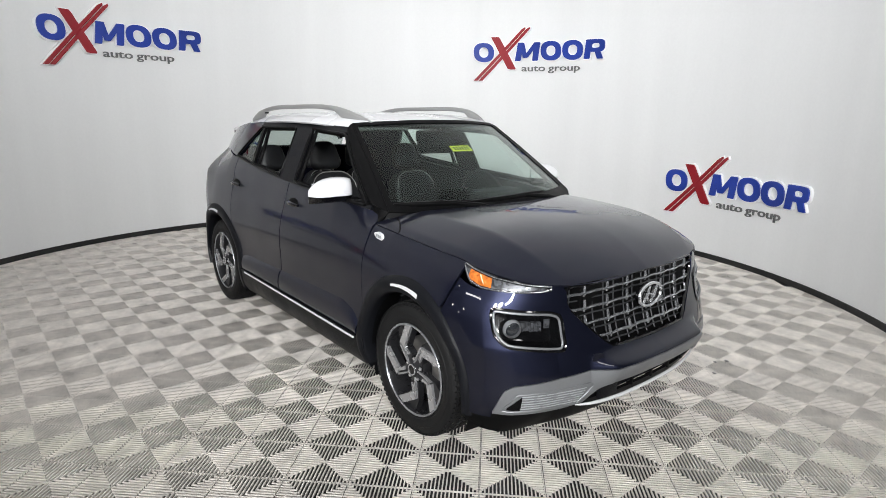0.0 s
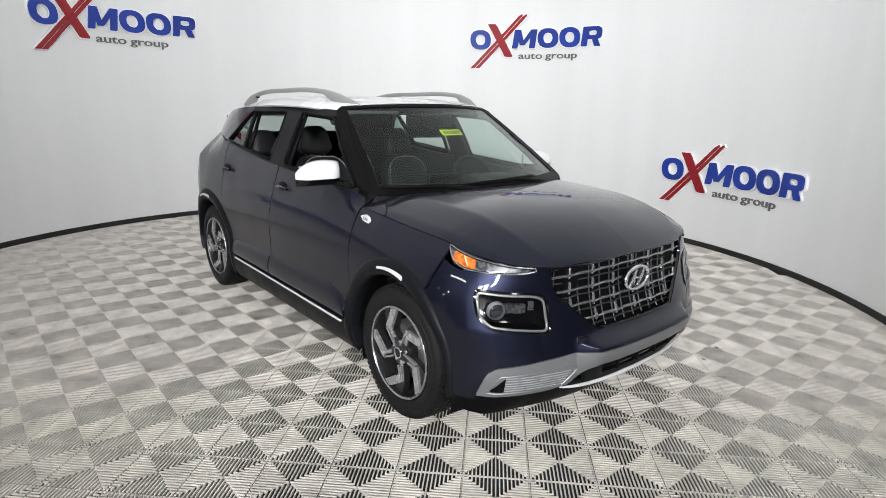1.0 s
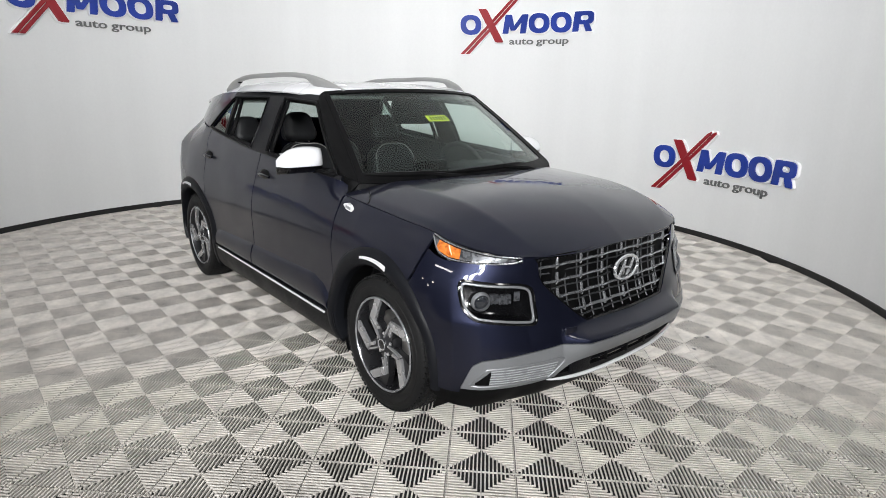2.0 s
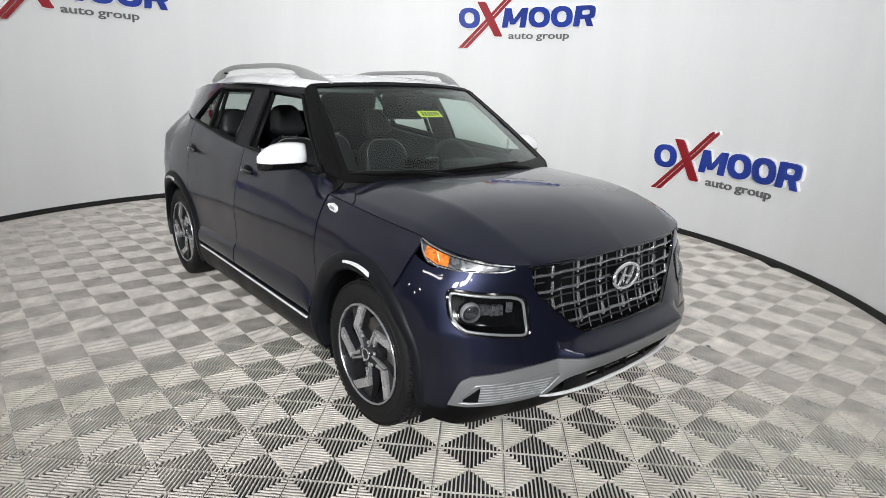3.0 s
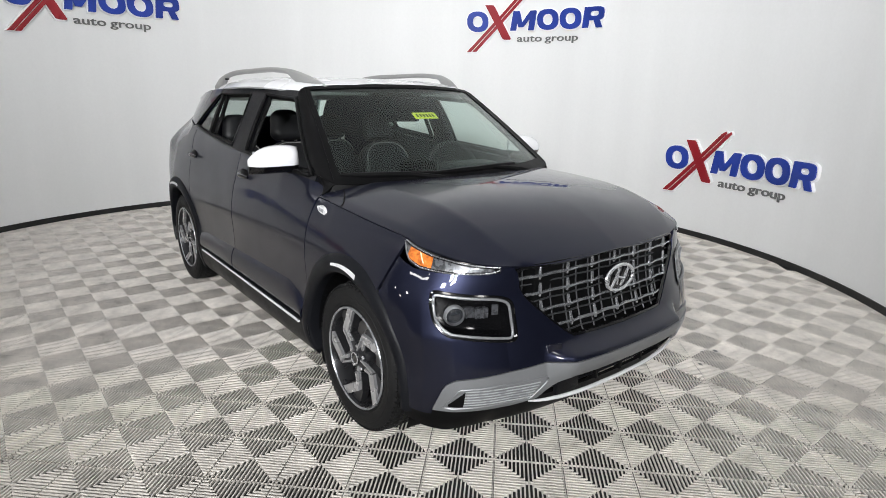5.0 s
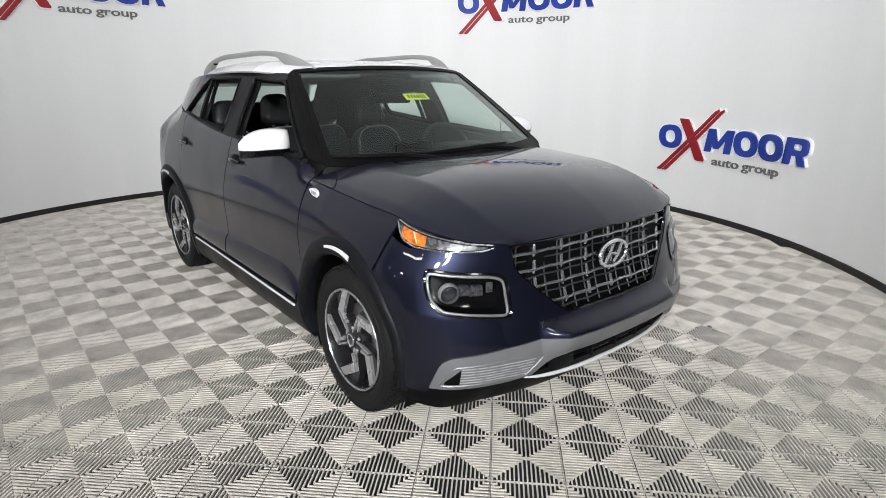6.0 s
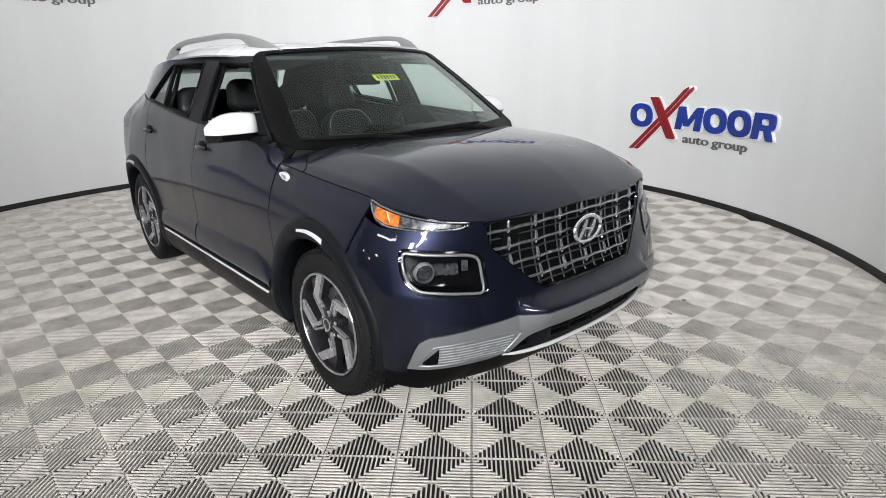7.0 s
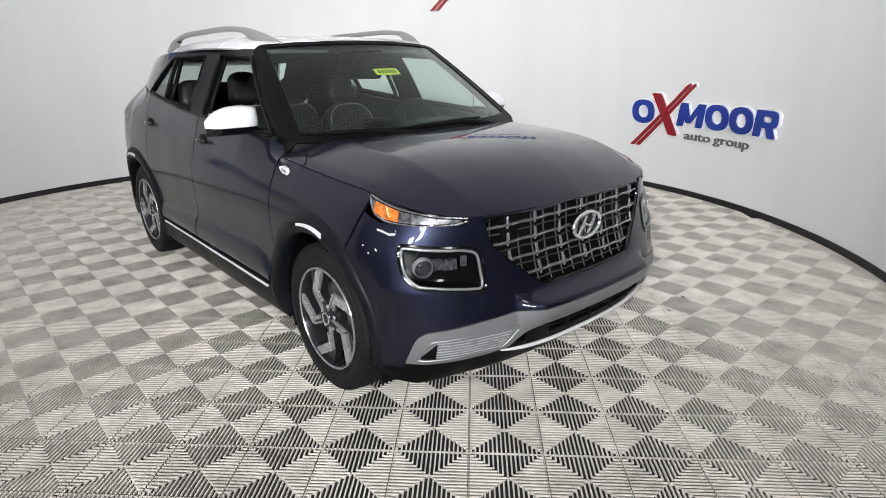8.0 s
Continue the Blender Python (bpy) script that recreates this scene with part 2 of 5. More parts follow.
# dark room beyond the opening
bm = bmesh.new()
box(bm, 0.5, 0, -0.1135, 16, 14, 0.2)
tagged(part("floor", bm, SLAB, None, smooth=0), "dark concrete slab under the plastic floor tiles", "floor", kind="structure")
for nm, cx, cy, sx, sy in (("wall_east", 8.4, 0, 0.2, 14), ("wall_west", -7.4, 0, 0.2, 14), ("wall_north", 0.5, 6.9, 15.6, 0.2), ("wall_south", 0.5, -6.9, 15.6, 0.2)):
    bm = bmesh.new()
    box(bm, cx, cy, 1.75, sx, sy, 3.6)
    tagged(part(nm, bm, DARKROOM, None, smooth=0), "dark painted wall of the surrounding workshop", "wall", kind="structure")
bm = bmesh.new()
box(bm, 0.5, 0, 3.66, 16, 14, 0.2)
tagged(part("ceiling", bm, DARKROOM, None, smooth=0), "dark workshop ceiling", "ceiling", kind="structure")
bm = bmesh.new()
lathe(bm, [(0.0, 3.302), (RADIUS + 0.05, 3.302), (RADIUS + 0.05, 3.34), (0.0, 3.34)], 96, Matrix.Translation((CX, CY, 0)) @ Matrix.Rotation(radians(90), 4, "X"), closed=False)
tagged(part("ceiling_booth", bm, CEIL, None, smooth=0), "evenly lit white stretch ceiling over the booth", "ceiling", kind="structure")


def flood_light(x, y, z, size, watts, goal):
    """A square flood panel on a stand-off under the workshop's ceiling, turned to the booth."""
    aim = look((x, y, z), goal)
    ob = empty("flood_light")
    ob.matrix_basis = aim
    bm = bmesh.new()
    box(bm, 0, 0, 0.03, size + 0.05, size + 0.05, 0.05, 0.01)
    part("housing", bm, BLACK, ob)
    bm = bmesh.new()
    box(bm, 0, 0, 0.002, size, size, 0.008)
    part("diffuser", bm, LIGHT, ob, "glowing white diffuser", smooth=0)
    bm = bmesh.new()
    up = aim.inverted() @ Vector((x, y, 3.56))
    tube(bm, [(0, 0, 0.05), up], 0.012, 6, up=(1, 0, 0))
    part("hanger", bm, STEEL, ob)
    lamp = bpy.data.lights.new("flood_lamp", "AREA")
    lamp.shape, lamp.size, lamp.size_y, lamp.energy, lamp.color, lamp.spread = "RECTANGLE", size, size, watts, LAMP_COLOUR, radians(62)
    lob = new("flood_lamp", lamp)
    lob.matrix_basis = aim @ Matrix.Translation((0, 0, -0.004))
    return tagged(ob, "square white flood light hung outside the booth", "flood light", "flood lights")


for lx, ly, watts, goal in ((5.3, -6.4, 50, (1.5, 2.9, 2.4)), (6.0, -6.1, 46, (-1.0, 3.1, 2.4)), (6.6, -5.6, 52, (-2.6, 2.6, 2.4)), (7.4, -3.6, 45, (-4.2, -0.6, 2.7))):
    flood_light(lx, ly, 3.15, 0.4, watts, goal)


def ceiling_light(x, y, z, length, width, watts):
    ob = empty("ceiling_light", x, y, z)
    bm = bmesh.new()
    box(bm, 0, 0, 0.03, length + 0.04, width + 0.04, 0.05, 0.008)
    part("housing", bm, SIGNWHITE, ob)
    bm = bmesh.new()
    box(bm, 0, 0, 0.0, length, width, 0.012)
    part("diffuser", bm, LIGHT, ob, "glowing white diffuser", smooth=0)
    for s in (-0.35, 0.35):
        bm = bmesh.new()
        tube(bm, [(s * length, 0, 0.05), (s * length, 0, (3.302 if math.hypot(x - CX, y - CY) < RADIUS else 3.56) - z)], 0.006, 6, up=(1, 0, 0))
        part("hanger", bm, STEEL, ob)
    lamp = bpy.data.lights.new("ceiling_lamp", "AREA")
    lamp.shape, lamp.size, lamp.size_y, lamp.energy, lamp.color = "RECTANGLE", length, width, watts, LAMP_COLOUR
    lob = new("ceiling_lamp", lamp)
    lob.matrix_basis = pose(x, y, z - 0.012)
    return tagged(ob, "long white ceiling light on thin hangers", "ceiling light", "ceiling lights")


for lx, ly, watts in ((1.3, -5.7, 30), (4.9, -0.9, 8), (3.9, -3.0, 4)):
    ceiling_light(lx, ly, 3.2, 2.0 if ly < -4 else 1.2, 0.35, watts)


def downlight(x, y):
    ob = empty("downlight", x, y, 3.53)
    bm = bmesh.new()
    lathe(bm, [(0.07, 0.0), (0.11, 0.0), (0.11, 0.028), (0.07, 0.028)], 24, Matrix.Rotation(radians(90), 4, "X"))
    part("bezel", bm, SIGNWHITE, ob)
    bm = bmesh.new()
    lathe(bm, [(0.0, 0.006), (0.075, 0.006), (0.075, 0.02), (0.0, 0.02)], 24, Matrix.Rotation(radians(90), 4, "X"), closed=False)
    part("lamp_glass", bm, SPOT, ob, "glowing round lamp glass")
    return tagged(ob, "small round workshop ceiling lamp outside the booth", "downlight", "workshop downlights")


for lx, ly in ((-1.15, -5.4), (0.55, -4.25), (1.5, -4.55), (2.1, -5.9), (2.9, -4.7), (5.0, -4.4)):
    downlight(lx, ly)


def wall_lamp(x, z):
    """A small round lamp on the workshop's south wall."""
    ob = empty("wall_lamp", x, -6.8, z)
    bm = bmesh.new()
    lathe(bm, [(0.0, 0.0), (0.13, 0.0), (0.13, 0.05), (0.11, 0.05)], 24, closed=False)
    part("bezel", bm, BLACK, ob)
    bm = bmesh.new()
    lathe(bm, [(0.0, 0.055), (0.06, 0.052), (0.108, 0.04), (0.108, 0.02)], 24, closed=False)
    part("lamp_glass", bm, SPOT, ob, "glowing round lamp glass")
    return tagged(ob, "small round lamp on the dark workshop wall", "wall lamp", "workshop wall lamps")


for lx, lz in ((-0.5, 1.1), (-1.7, 1.5), (0.4, 1.75)):
    wall_lamp(lx, lz)


def floor_scrap(x, y, size, turn):
    """A torn grey scrap that lies across the ribs."""
    n = 9
    bm = bmesh.new()
    low, high = [], []
    for k in range(n):
        a = 2 * math.pi * k / n
        q = size * (0.55 + 0.45 * math.sin(2.3 * a + turn) ** 2)
        px, py = q * math.cos(a + turn), 0.55 * q * math.sin(a + turn)
        low.append(bm.verts.new((x + px, y + py, 0.0)))
        high.append(bm.verts.new((x + 0.9 * px, y + 0.9 * py, 0.003 + 0.003 * math.sin(a) ** 2)))
    bm.faces.new(low[::-1])
    bm.faces.new(high)
    for k in range(n):
        bm.faces.new((low[k], low[(k + 1) % n], high[(k + 1) % n], high[k]))
    return tagged(part("floor_scrap", bm, GREYSIGN, None), "small grey torn scrap lying on the ribbed tiles", "debris", "scraps on the floor")


for sx, sy, size, turn in ((1.825, 1.265, 0.022, 0.4), (1.863, 1.026, 0.016, 1.7), (1.784, 1.192, 0.012, 2.9)):
    floor_scrap(sx, sy, size, turn)


# ---- the car: surfaces ----
PLAN_X = smooth_curve((0, 2.00), (0.25, 1.99), (0.5, 1.95), (0.75, 1.875), (1.0, 1.765), (1.25, 1.635), (1.5, 1.50))
PLAN_Y = smooth_curve((0, 0), (0.25, 0.25), (0.5, 0.485), (0.75, 0.66), (1.0, 0.77), (1.25, 0.83), (1.5, 0.852), (2.0, 0.852), (3.0, 0.85), (3.7, 0.852), (4.1, 0.860), (4.4, 0.857), (4.7, 0.808), (5.0, 0.645), (5.3, 0.34), (5.6, 0.0))
TAIL_X = smooth_curve((4.4, -1.40), (4.7, -1.68), (5.0, -1.86), (5.3, -1.93), (5.6, -1.95))
NOSE_BACK = smooth_curve((0.16, 0.16), (0.22, 0.08), (0.29, 0.02), (0.34, -0.01), (0.42, -0.03), (0.50, -0.022), (0.56, -0.004), (0.64, 0.024), (0.73, 0.045), (0.80, 0.052), (0.86, 0.062), (0.90, 0.09), (0.94, 0.15))
TAIL_BACK = smooth_curve((0.2, 0.08), (0.35, 0.0), (0.55, 0.0), (0.65, 0.05), (0.9, 0.03), (1.05, 0.08), (1.2, 0.15))
SIDE_IN = smooth_curve((0.16, 0.08), (0.24, 0.03), (0.34, 0.006), (0.50, 0.012), (0.60, 0.008), (0.72, 0.0), (0.84, 0.012), (0.94, 0.036), (1.03, 0.060), (1.10, 0.081), (1.16, 0.112), (1.20, 0.124))
EDGE_Z = smooth_curve((0, 0.862), (0.5, 0.850), (0.62, 0.853), (0.8, 0.865), (1.0, 0.882), (1.25, 0.900), (1.4, 0.914), (1.65, 0.932), (1.91, 0.952), (2.2, 0.972), (2.4, 0.985))
BELT = smooth_curve((-1.45, 1.21), (-1.0, 1.16), (-0.5, 1.11), (0.0, 1.08), (0.5, 1.055), (0.9, 1.035))


def side_s(x):
    return 3.0 - np.asarray(x, float)


def body(s, z):
    """The body's skin: s runs from the middle of the nose (0) along the side (3 - x) to the middle of the tail; negative s is the car's right."""
    s, z = np.broadcast_arrays(np.asarray(s, float), np.asarray(z, float))
    a = np.abs(s)
    x = np.where(a < 1.5, PLAN_X(a), np.where(a < 4.4, 3.0 - a, TAIL_X(a)))
    y = PLAN_Y(a)
    nose = np.clip((1.5 - a) / 1.0, 0, 1)
    nose = nose * nose * (3 - 2 * nose)
    tail = np.clip((a - 4.4) / 0.5, 0, 1)
    tail = tail * tail * (3 - 2 * tail)
    ledge = 0.060 * np.exp(-((np.maximum(z - 0.500, 0.4 * (0.500 - z)) / 0.034) ** 2)) * np.clip((0.44 - a) / 0.09, 0, 1)
    x = x + ledge - NOSE_BACK(z) * nose + TAIL_BACK(z) * tail
    inset = SIDE_IN(z) * (1 - nose) * (1 - tail)
    near = np.clip((z - (EDGE_Z(a) - 0.22)) / 0.22, 0, 1.1)
    front = np.clip((2.5 - a) / 0.5, 0, 1) * np.clip(a / 1.1 - 0.25, 0, 1)
    inset = inset + 0.038 * near**2.4 * front
    inset = inset + 0.085 * np.clip((z - 0.955) / 0.055, 0, 1.1) ** 1.6 * np.clip((a - 1.6) / 0.2, 0, 1) * np.clip((2.22 - a) / 0.12, 0, 1)
    inset = inset + 0.16 * np.clip((z - 1.02) / 0.18, 0, 1.2) ** 1.2 * np.clip((a - 4.15) / 0.6, 0, 1)
    lean = 0.22 * (np.clip(z, 0.60, 0.90) - 0.76) * np.clip((a - 0.62) / 0.3, 0, 1) * np.clip((1.95 - a) / 0.45, 0, 1)
    x = x - 0.8 * lean * np.clip((1.5 - a) / 0.4, 0, 1)
    inset = inset + 0.8 * lean * np.clip((a - 0.7) / 0.4, 0, 1)
    y = np.maximum(y - inset, 0) * np.where(s < 0, -1, 1)
    return np.stack([x, y, z], axis=-1)


def arch(x, cx, r):
    """Height of a wheel arch's circle over x, or a low value outside it."""
    d = r * r - (np.asarray(x, float) - cx) ** 2
    return np.where(d > 0, 0.32 + np.sqrt(np.maximum(d, 0)), 0.0)


def front_arch(x):
    """The front flare's outer edge ahead of the wheel, drawn in towards the ground."""
    d = 1 - ((np.asarray(x, float) - 1.26) / 0.432) ** 2
    return np.where(d > 0, 0.32 + 0.470 * np.sqrt(np.maximum(d, 0)), 0.0)


def columns(sign, ss, lo, hi, nz):
    ss = np.asarray(ss, float)
    a, b = lo(ss), hi(ss)
    v = np.linspace(0, 1, nz)
    z = a[:, None] + (b - a)[:, None] * v[None, :]
    return body(sign * ss[:, None] + 0 * z, z)


def slanted(sign, s_lo, s_hi, lo, hi, n, nz):
    """A panel whose two ends lean: s_lo and s_hi are (bottom, top) pairs."""
    u = np.linspace(0, 1, n)[:, None]
    v = np.linspace(0, 1, nz)[None, :]
    s = (s_lo[0] + (s_lo[1] - s_lo[0]) * v) * (1 - u) + (s_hi[0] + (s_hi[1] - s_hi[0]) * v) * u
    z = lo(s) * (1 - v) + hi(s) * v
    return body(sign * s, z)


def side_y(x, z):
    """Half width of the cabin's side above the belt."""
    x, z = np.asarray(x, float), np.asarray(z, float)
    return 0.790 - 0.40 * (z - 1.05) - 0.30 * (z - 1.05) ** 2 - 0.09 * np.clip(x - 0.2, 0, 2) ** 2 - 0.26 * np.clip(-0.95 - x, 0, 2) ** 2


def cabin(sign, x, z, off=0.0):
    x, z = np.broadcast_arrays(np.asarray(x, float), np.asarray(z, float))
    return np.stack([x, sign * (side_y(x, z) + off), z], axis=-1)


def along(points, n):
    """n places evenly along a polyline."""
    p = np.array(points, float)
    d = np.concatenate([[0], np.cumsum(np.linalg.norm(np.diff(p, axis=0), axis=1))])
    q = np.linspace(0, d[-1], n)
    return np.stack([np.interp(q, d, p[:, k]) for k in range(p.shape[1])], axis=-1)


def band(name, a, b, material, parent, label="", n=16, m=4, thick=0.02, lift=0.0, sign=-1):
    """A strip of the cabin's side between two (x, z) polylines."""
    A, B = along(a, n), along(b, n)
    v = np.linspace(0, 1, m)[None, :, None]
    Q = A[:, None, :] * (1 - v) + B[:, None, :] * v
    return panel(name, cabin(sign, Q[..., 0], Q[..., 1]), material, parent, label, thick, lift=lift)


def ruled(name, A, B, material, parent, label="", m=5, thick=0.015, lift=0.0):
    v = np.linspace(0, 1, m)[None, :, None]
    P = A[:, None, :] * (1 - v) + B[:, None, :] * v
    return panel(name, P, material, parent, label, thick, lift=lift)


# ---- the car: body panels ----
car = tagged(empty("car"), "dark navy compact crossover with white roof standing on the tiles", "car")

GRILLE_EDGE = line((0, 0.555), (0.29, 0.560), (0.33, 0.585), (0.50, 0.730), (0.525, 0.765), (0.535, 0.820), (0.56, 0.843), (0.62, 0.843), (0.625, 0.826), (0.9, 0.822), (1.2, 0.826), (1.34, 0.845), (1.42, 0.86))


def skid_top(s):
    return np.interp(s, (0, 0.35, 0.45, 0.92, 0.98, 1.03, 1.035), (0.495, 0.495, 0.49, 0.455, 0.43, 0.335, 0.30))


def bumper_low(s):
    s = np.abs(s)
    x = body(s, 0.5 + 0 * s)[..., 0]
    return np.maximum(skid_top(s), front_arch(x))


HL = ((0.576, 0.592), (0.940, 0.622), (1.005, 0.660), (1.020, 0.752), (0.645, 0.735), (0.576, 0.72))


def inside(poly, x, y):
    hit = False
    for (x0, y0), (x1, y1) in zip(poly, poly[1:] + poly[:1]):
        if (y0 > y) != (y1 > y) and x < (x1 - x0) * (y - y0) / (y1 - y0) + x0:
            hit = not hit
    return hit


SS = np.unique(np.concatenate([np.linspace(0, 1.40, 113), [0.29, 0.33, 0.525, 0.535, 0.56, 0.62, 0.625, 1.03, 1.035]]))
ALL = np.concatenate([-SS[::-1], SS[1:]])
NZ = 44
V = np.linspace(0, 1, NZ)[None, :]
skew = np.clip((np.abs(ALL) - 1.12) / 0.28, 0, 1)[:, None] * (0.105 * (1 - V) - 0.018)
BS = (np.abs(ALL)[:, None] + skew) * np.sign(ALL)[:, None]
lo, hi = bumper_low(np.abs(BS)), GRILLE_EDGE(np.abs(BS))
BZ = lo + (hi - lo) * V
bumper_P = body(BS, BZ)


def lamp_hole(i, j):
    s = abs(0.5 * (ALL[i] + ALL[i + 1]))
    z = 0.25 * (BZ[i, j] + BZ[i + 1, j] + BZ[i, j + 1] + BZ[i + 1, j + 1])
    return inside(HL, s, z)


panel("front_bumper", bumper_P, NAVY, car, "glossy navy front bumper", hole=lamp_hole)

# lower valance and the silver skid trim
s_all = np.linspace(-1.24, 1.24, 81)
val = lambda s: np.interp(np.abs(s), (0, 0.9, 1.12, 1.24), (0.19, 0.20, 0.225, 0.245))
panel("lower_valance", body(s_all[:, None] + np.zeros((1, 6)), (val(s_all)[:, None] + (np.interp(np.abs(s_all), (0, 0.46, 0.62, 1.0, 1.12, 1.24), (0.345, 0.345, 0.36, 0.345, 0.335, 0.33)) - val(s_all))[:, None] * np.linspace(0, 1, 6)[None, :])), BLACK, car, "black textured lower valance", lift=-0.006)
s_all = np.unique(np.concatenate([np.linspace(-1.03, 1.03, 104), [-0.46, -0.44, 0.44, 0.46]]))
t_hi = skid_top(np.abs(s_all)) - 0.002
t_lo = np.interp(np.abs(s_all), (0, 0.34, 0.40, 0.47, 0.60, 0.90, 1.03), (0.430, 0.430, 0.405, 0.348, 0.332, 0.325, 0.325))
tz = t_lo[:, None] + (t_hi - t_lo)[:, None] * np.linspace(0, 1, 16)[None, :]
POCKET = ((0.51, 0.352), (0.93, 0.338), (0.985, 0.342), (0.90, 0.418), (0.46, 0.440), (0.43, 0.428))


skid = panel("skid_trim", body(s_all[:, None] + 0 * tz, tz), SILVER, car, "satin silver skid trim", thick=0.02, lift=0.006)
for g in (-1, 1):
    ring = [body(g * s, z + 0 * s) for s, z in along(POCKET + POCKET[:1], 60)[:-1]]
    bm = bmesh.new()
    tube(bm, [Vector(p) + Vector((0.007, 0, 0)) for p in ring], 0.004, 6, closed=True)
    part("pocket_rim", bm, SILVER, skid)
    # ribbed reflector inside the pocket
    q = np.linspace(0, 1, 50)[:, None]
    w = np.linspace(0, 1, 8)[None, :]
    s_in = (0.455 + 0.05 * (1 - w)) * (1 - q) + (0.965 - 0.05 * w) * q
    z_in = (0.356 + 0.076 * w) * (1 - q) + (0.344 + 0.070 * w) * q
    P = body(g * s_in, z_in)
    P[..., 0] += 0.006
    panel("pocket_reflector", P, POCKET_GREY, skid, "ribbed pale reflector", thick=0.008)
    dk = body(g * (0.875 + 0.085 * np.linspace(0, 1, 6)[:, None] + 0.0 * w), 0.349 + 0.062 * w * (1 - 0.85 * np.linspace(0, 1, 6)[:, None]))
    dk[..., 0] += 0.013
    for k in range(6):
        bm = bmesh.new()
        tube(bm, [Vector(body(g * s, 0.354 + 0.0115 * k + 0.010 * (0.87 - s) / 0.4)) + Vector((0.0085, 0, 0)) for s in np.linspace(0.505 - 0.006 * k, 0.870, 14)], 0.0022, 5)
        part("reflector_rib", bm, POCKET_GREY, skid)
    panel("pocket_slot", dk, BLACK, skid, thick=0.006)

# air intake between the skid trim's arms
q = np.linspace(-0.47, 0.47, 41)[:, None]
w = np.linspace(0, 1, 5)[None, :]
P = body(q, 0.335 + 0.10 * w)
P[..., 0] -= 0.05
panel("intake_back", P, BLACK, car, thick=0.01)
for k in range(2):
    bm = bmesh.new()
    tube(bm, [Vector(body(s, 0.372 + 0.03 * k)) - Vector((0.022, 0, 0)) for s in np.linspace(-0.40, 0.40, 25)], 0.006, 6, flat=0.8)
    part("intake_bar", bm, BLACK if k else PLASTIC, car)
for k in range(5):
    bm = bmesh.new()
    p = Vector(body(-0.30 + 0.15 * k, 0.385))
    box(bm, p.x - 0.03, p.y, p.z, 0.03, 0.014, 0.075, 0.003)
    part("intake_fin", bm, BLACK, car)
bm = bmesh.new()
p = Vector(body(-0.33, 0.385))
box(bm, p.x - 0.012, p.y, p.z, 0.02, 0.13, 0.075, 0.008)
part("sensor_cover", bm, PLASTIC, car, "flat dark sensor cover")
bm = bmesh.new()
tube(bm, [Vector(body(s, 0.318 + 0.0 * abs(s))) + Vector((0.010, 0, -0.004 + 0.02 * (abs(s) / 0.5) ** 4)) for s in np.linspace(-0.50, 0.50, 41)], [0.003 + 0.0055 * (1 - abs(s / 0.5) ** 6) for s in np.linspace(-0.5, 0.5, 41)], 8)
part("bumper_strip", bm, WHITE, car, "thin white strip under the bumper")
bm = bmesh.new()
p = Vector(body(-0.40, 0.535))
box(bm, p.x + 0.001, p.y, p.z - 0.008, 0.006, 0.055, 0.055, 0.002, m=Matrix.Translation(p) @ Matrix.Rotation(radians(-18), 4, "Z") @ Matrix.Translation(-p))
part("tow_cap", bm, NAVY, car, "small square tow hook cap")

# hood: a plateau between two creases, then a fall to the shut line low on the fender
HOOD_REAR = 2.13


def hood_point(u, t):
    """u runs from the cowl to the nose, t across; the creases lie at a fixed t."""
    at = np.abs(t)
    c = 0.72 + 0.02 * u + 0.09 * u**5
    av = np.where(at < 0.7, at / 0.7 * c, np.where(at < 0.93, c + (at - 0.7) / 0.23 * (0.955 - c), 0.955 + (at - 0.93) / 0.07 * 0.045))
    v = av * np.sign(t)
    s_front = 0.62 * av ** 1.1
    F = body(s_front, EDGE_Z(s_front) - 0.012)
    cow_x = 1.13 - 0.26 * av**2.2
    s_rim = HOOD_REAR - (HOOD_REAR - 0.62) * u
    side = body(s_rim + 0 * av, EDGE_Z(s_rim))
    c0 = body(HOOD_REAR, EDGE_Z(HOOD_REAR))
    x = cow_x * (1 - u) + F[..., 0] * u
    edge_lin = c0[0] * (1 - u) + body(0.62, EDGE_Z(0.62))[0] * u
    x = x + (side[..., 0] - edge_lin) * av**3
    y = v * side[..., 1]
    zc = 1.050 - 0.022 * u - (1.028 - F[..., 2]) * u**3.7
    fall = np.where(av < c, 0.21 * (av / c) ** 2.2, np.where(av < 0.955, 0.21 + 0.57 * ((av - c) / (0.955 - c)) ** 1.12, 0.78 + 0.22 * (av - 0.955) / 0.045))
    z = zc + (side[..., 2] - zc) * fall
    return np.stack([x, y, z], axis=-1)


hood_P = hood_point(np.linspace(0, 1, 41)[:, None], np.linspace(-1, 1, 101)[None, :])
panel("hood", hood_P, NAVY, car, "glossy navy bonnet with a crease along each side", thick=0.015, smooth=28)


def fender_top(s):
    """The bonnet's shut line, along which the fender ends."""
    return EDGE_Z(s) - 0.003


# the shut line that cuts off the bonnet's rear corner from the fender's shoulder
for g in (-1, 1):
    cut = along([(0.1325, 1.0), (0.128, 0.975), (0.112, 0.945), (0.085, 0.915), (0.045, 0.885), (0.0, 0.86)], 24)
    bm = bmesh.new()
    tube(bm, [Vector(hood_point(np.array(u), np.array(g * t))) for u, t in cut], 0.0032, 6)
    part("shut_line", bm, BLACK, car, "dark gap between bonnet and fender")


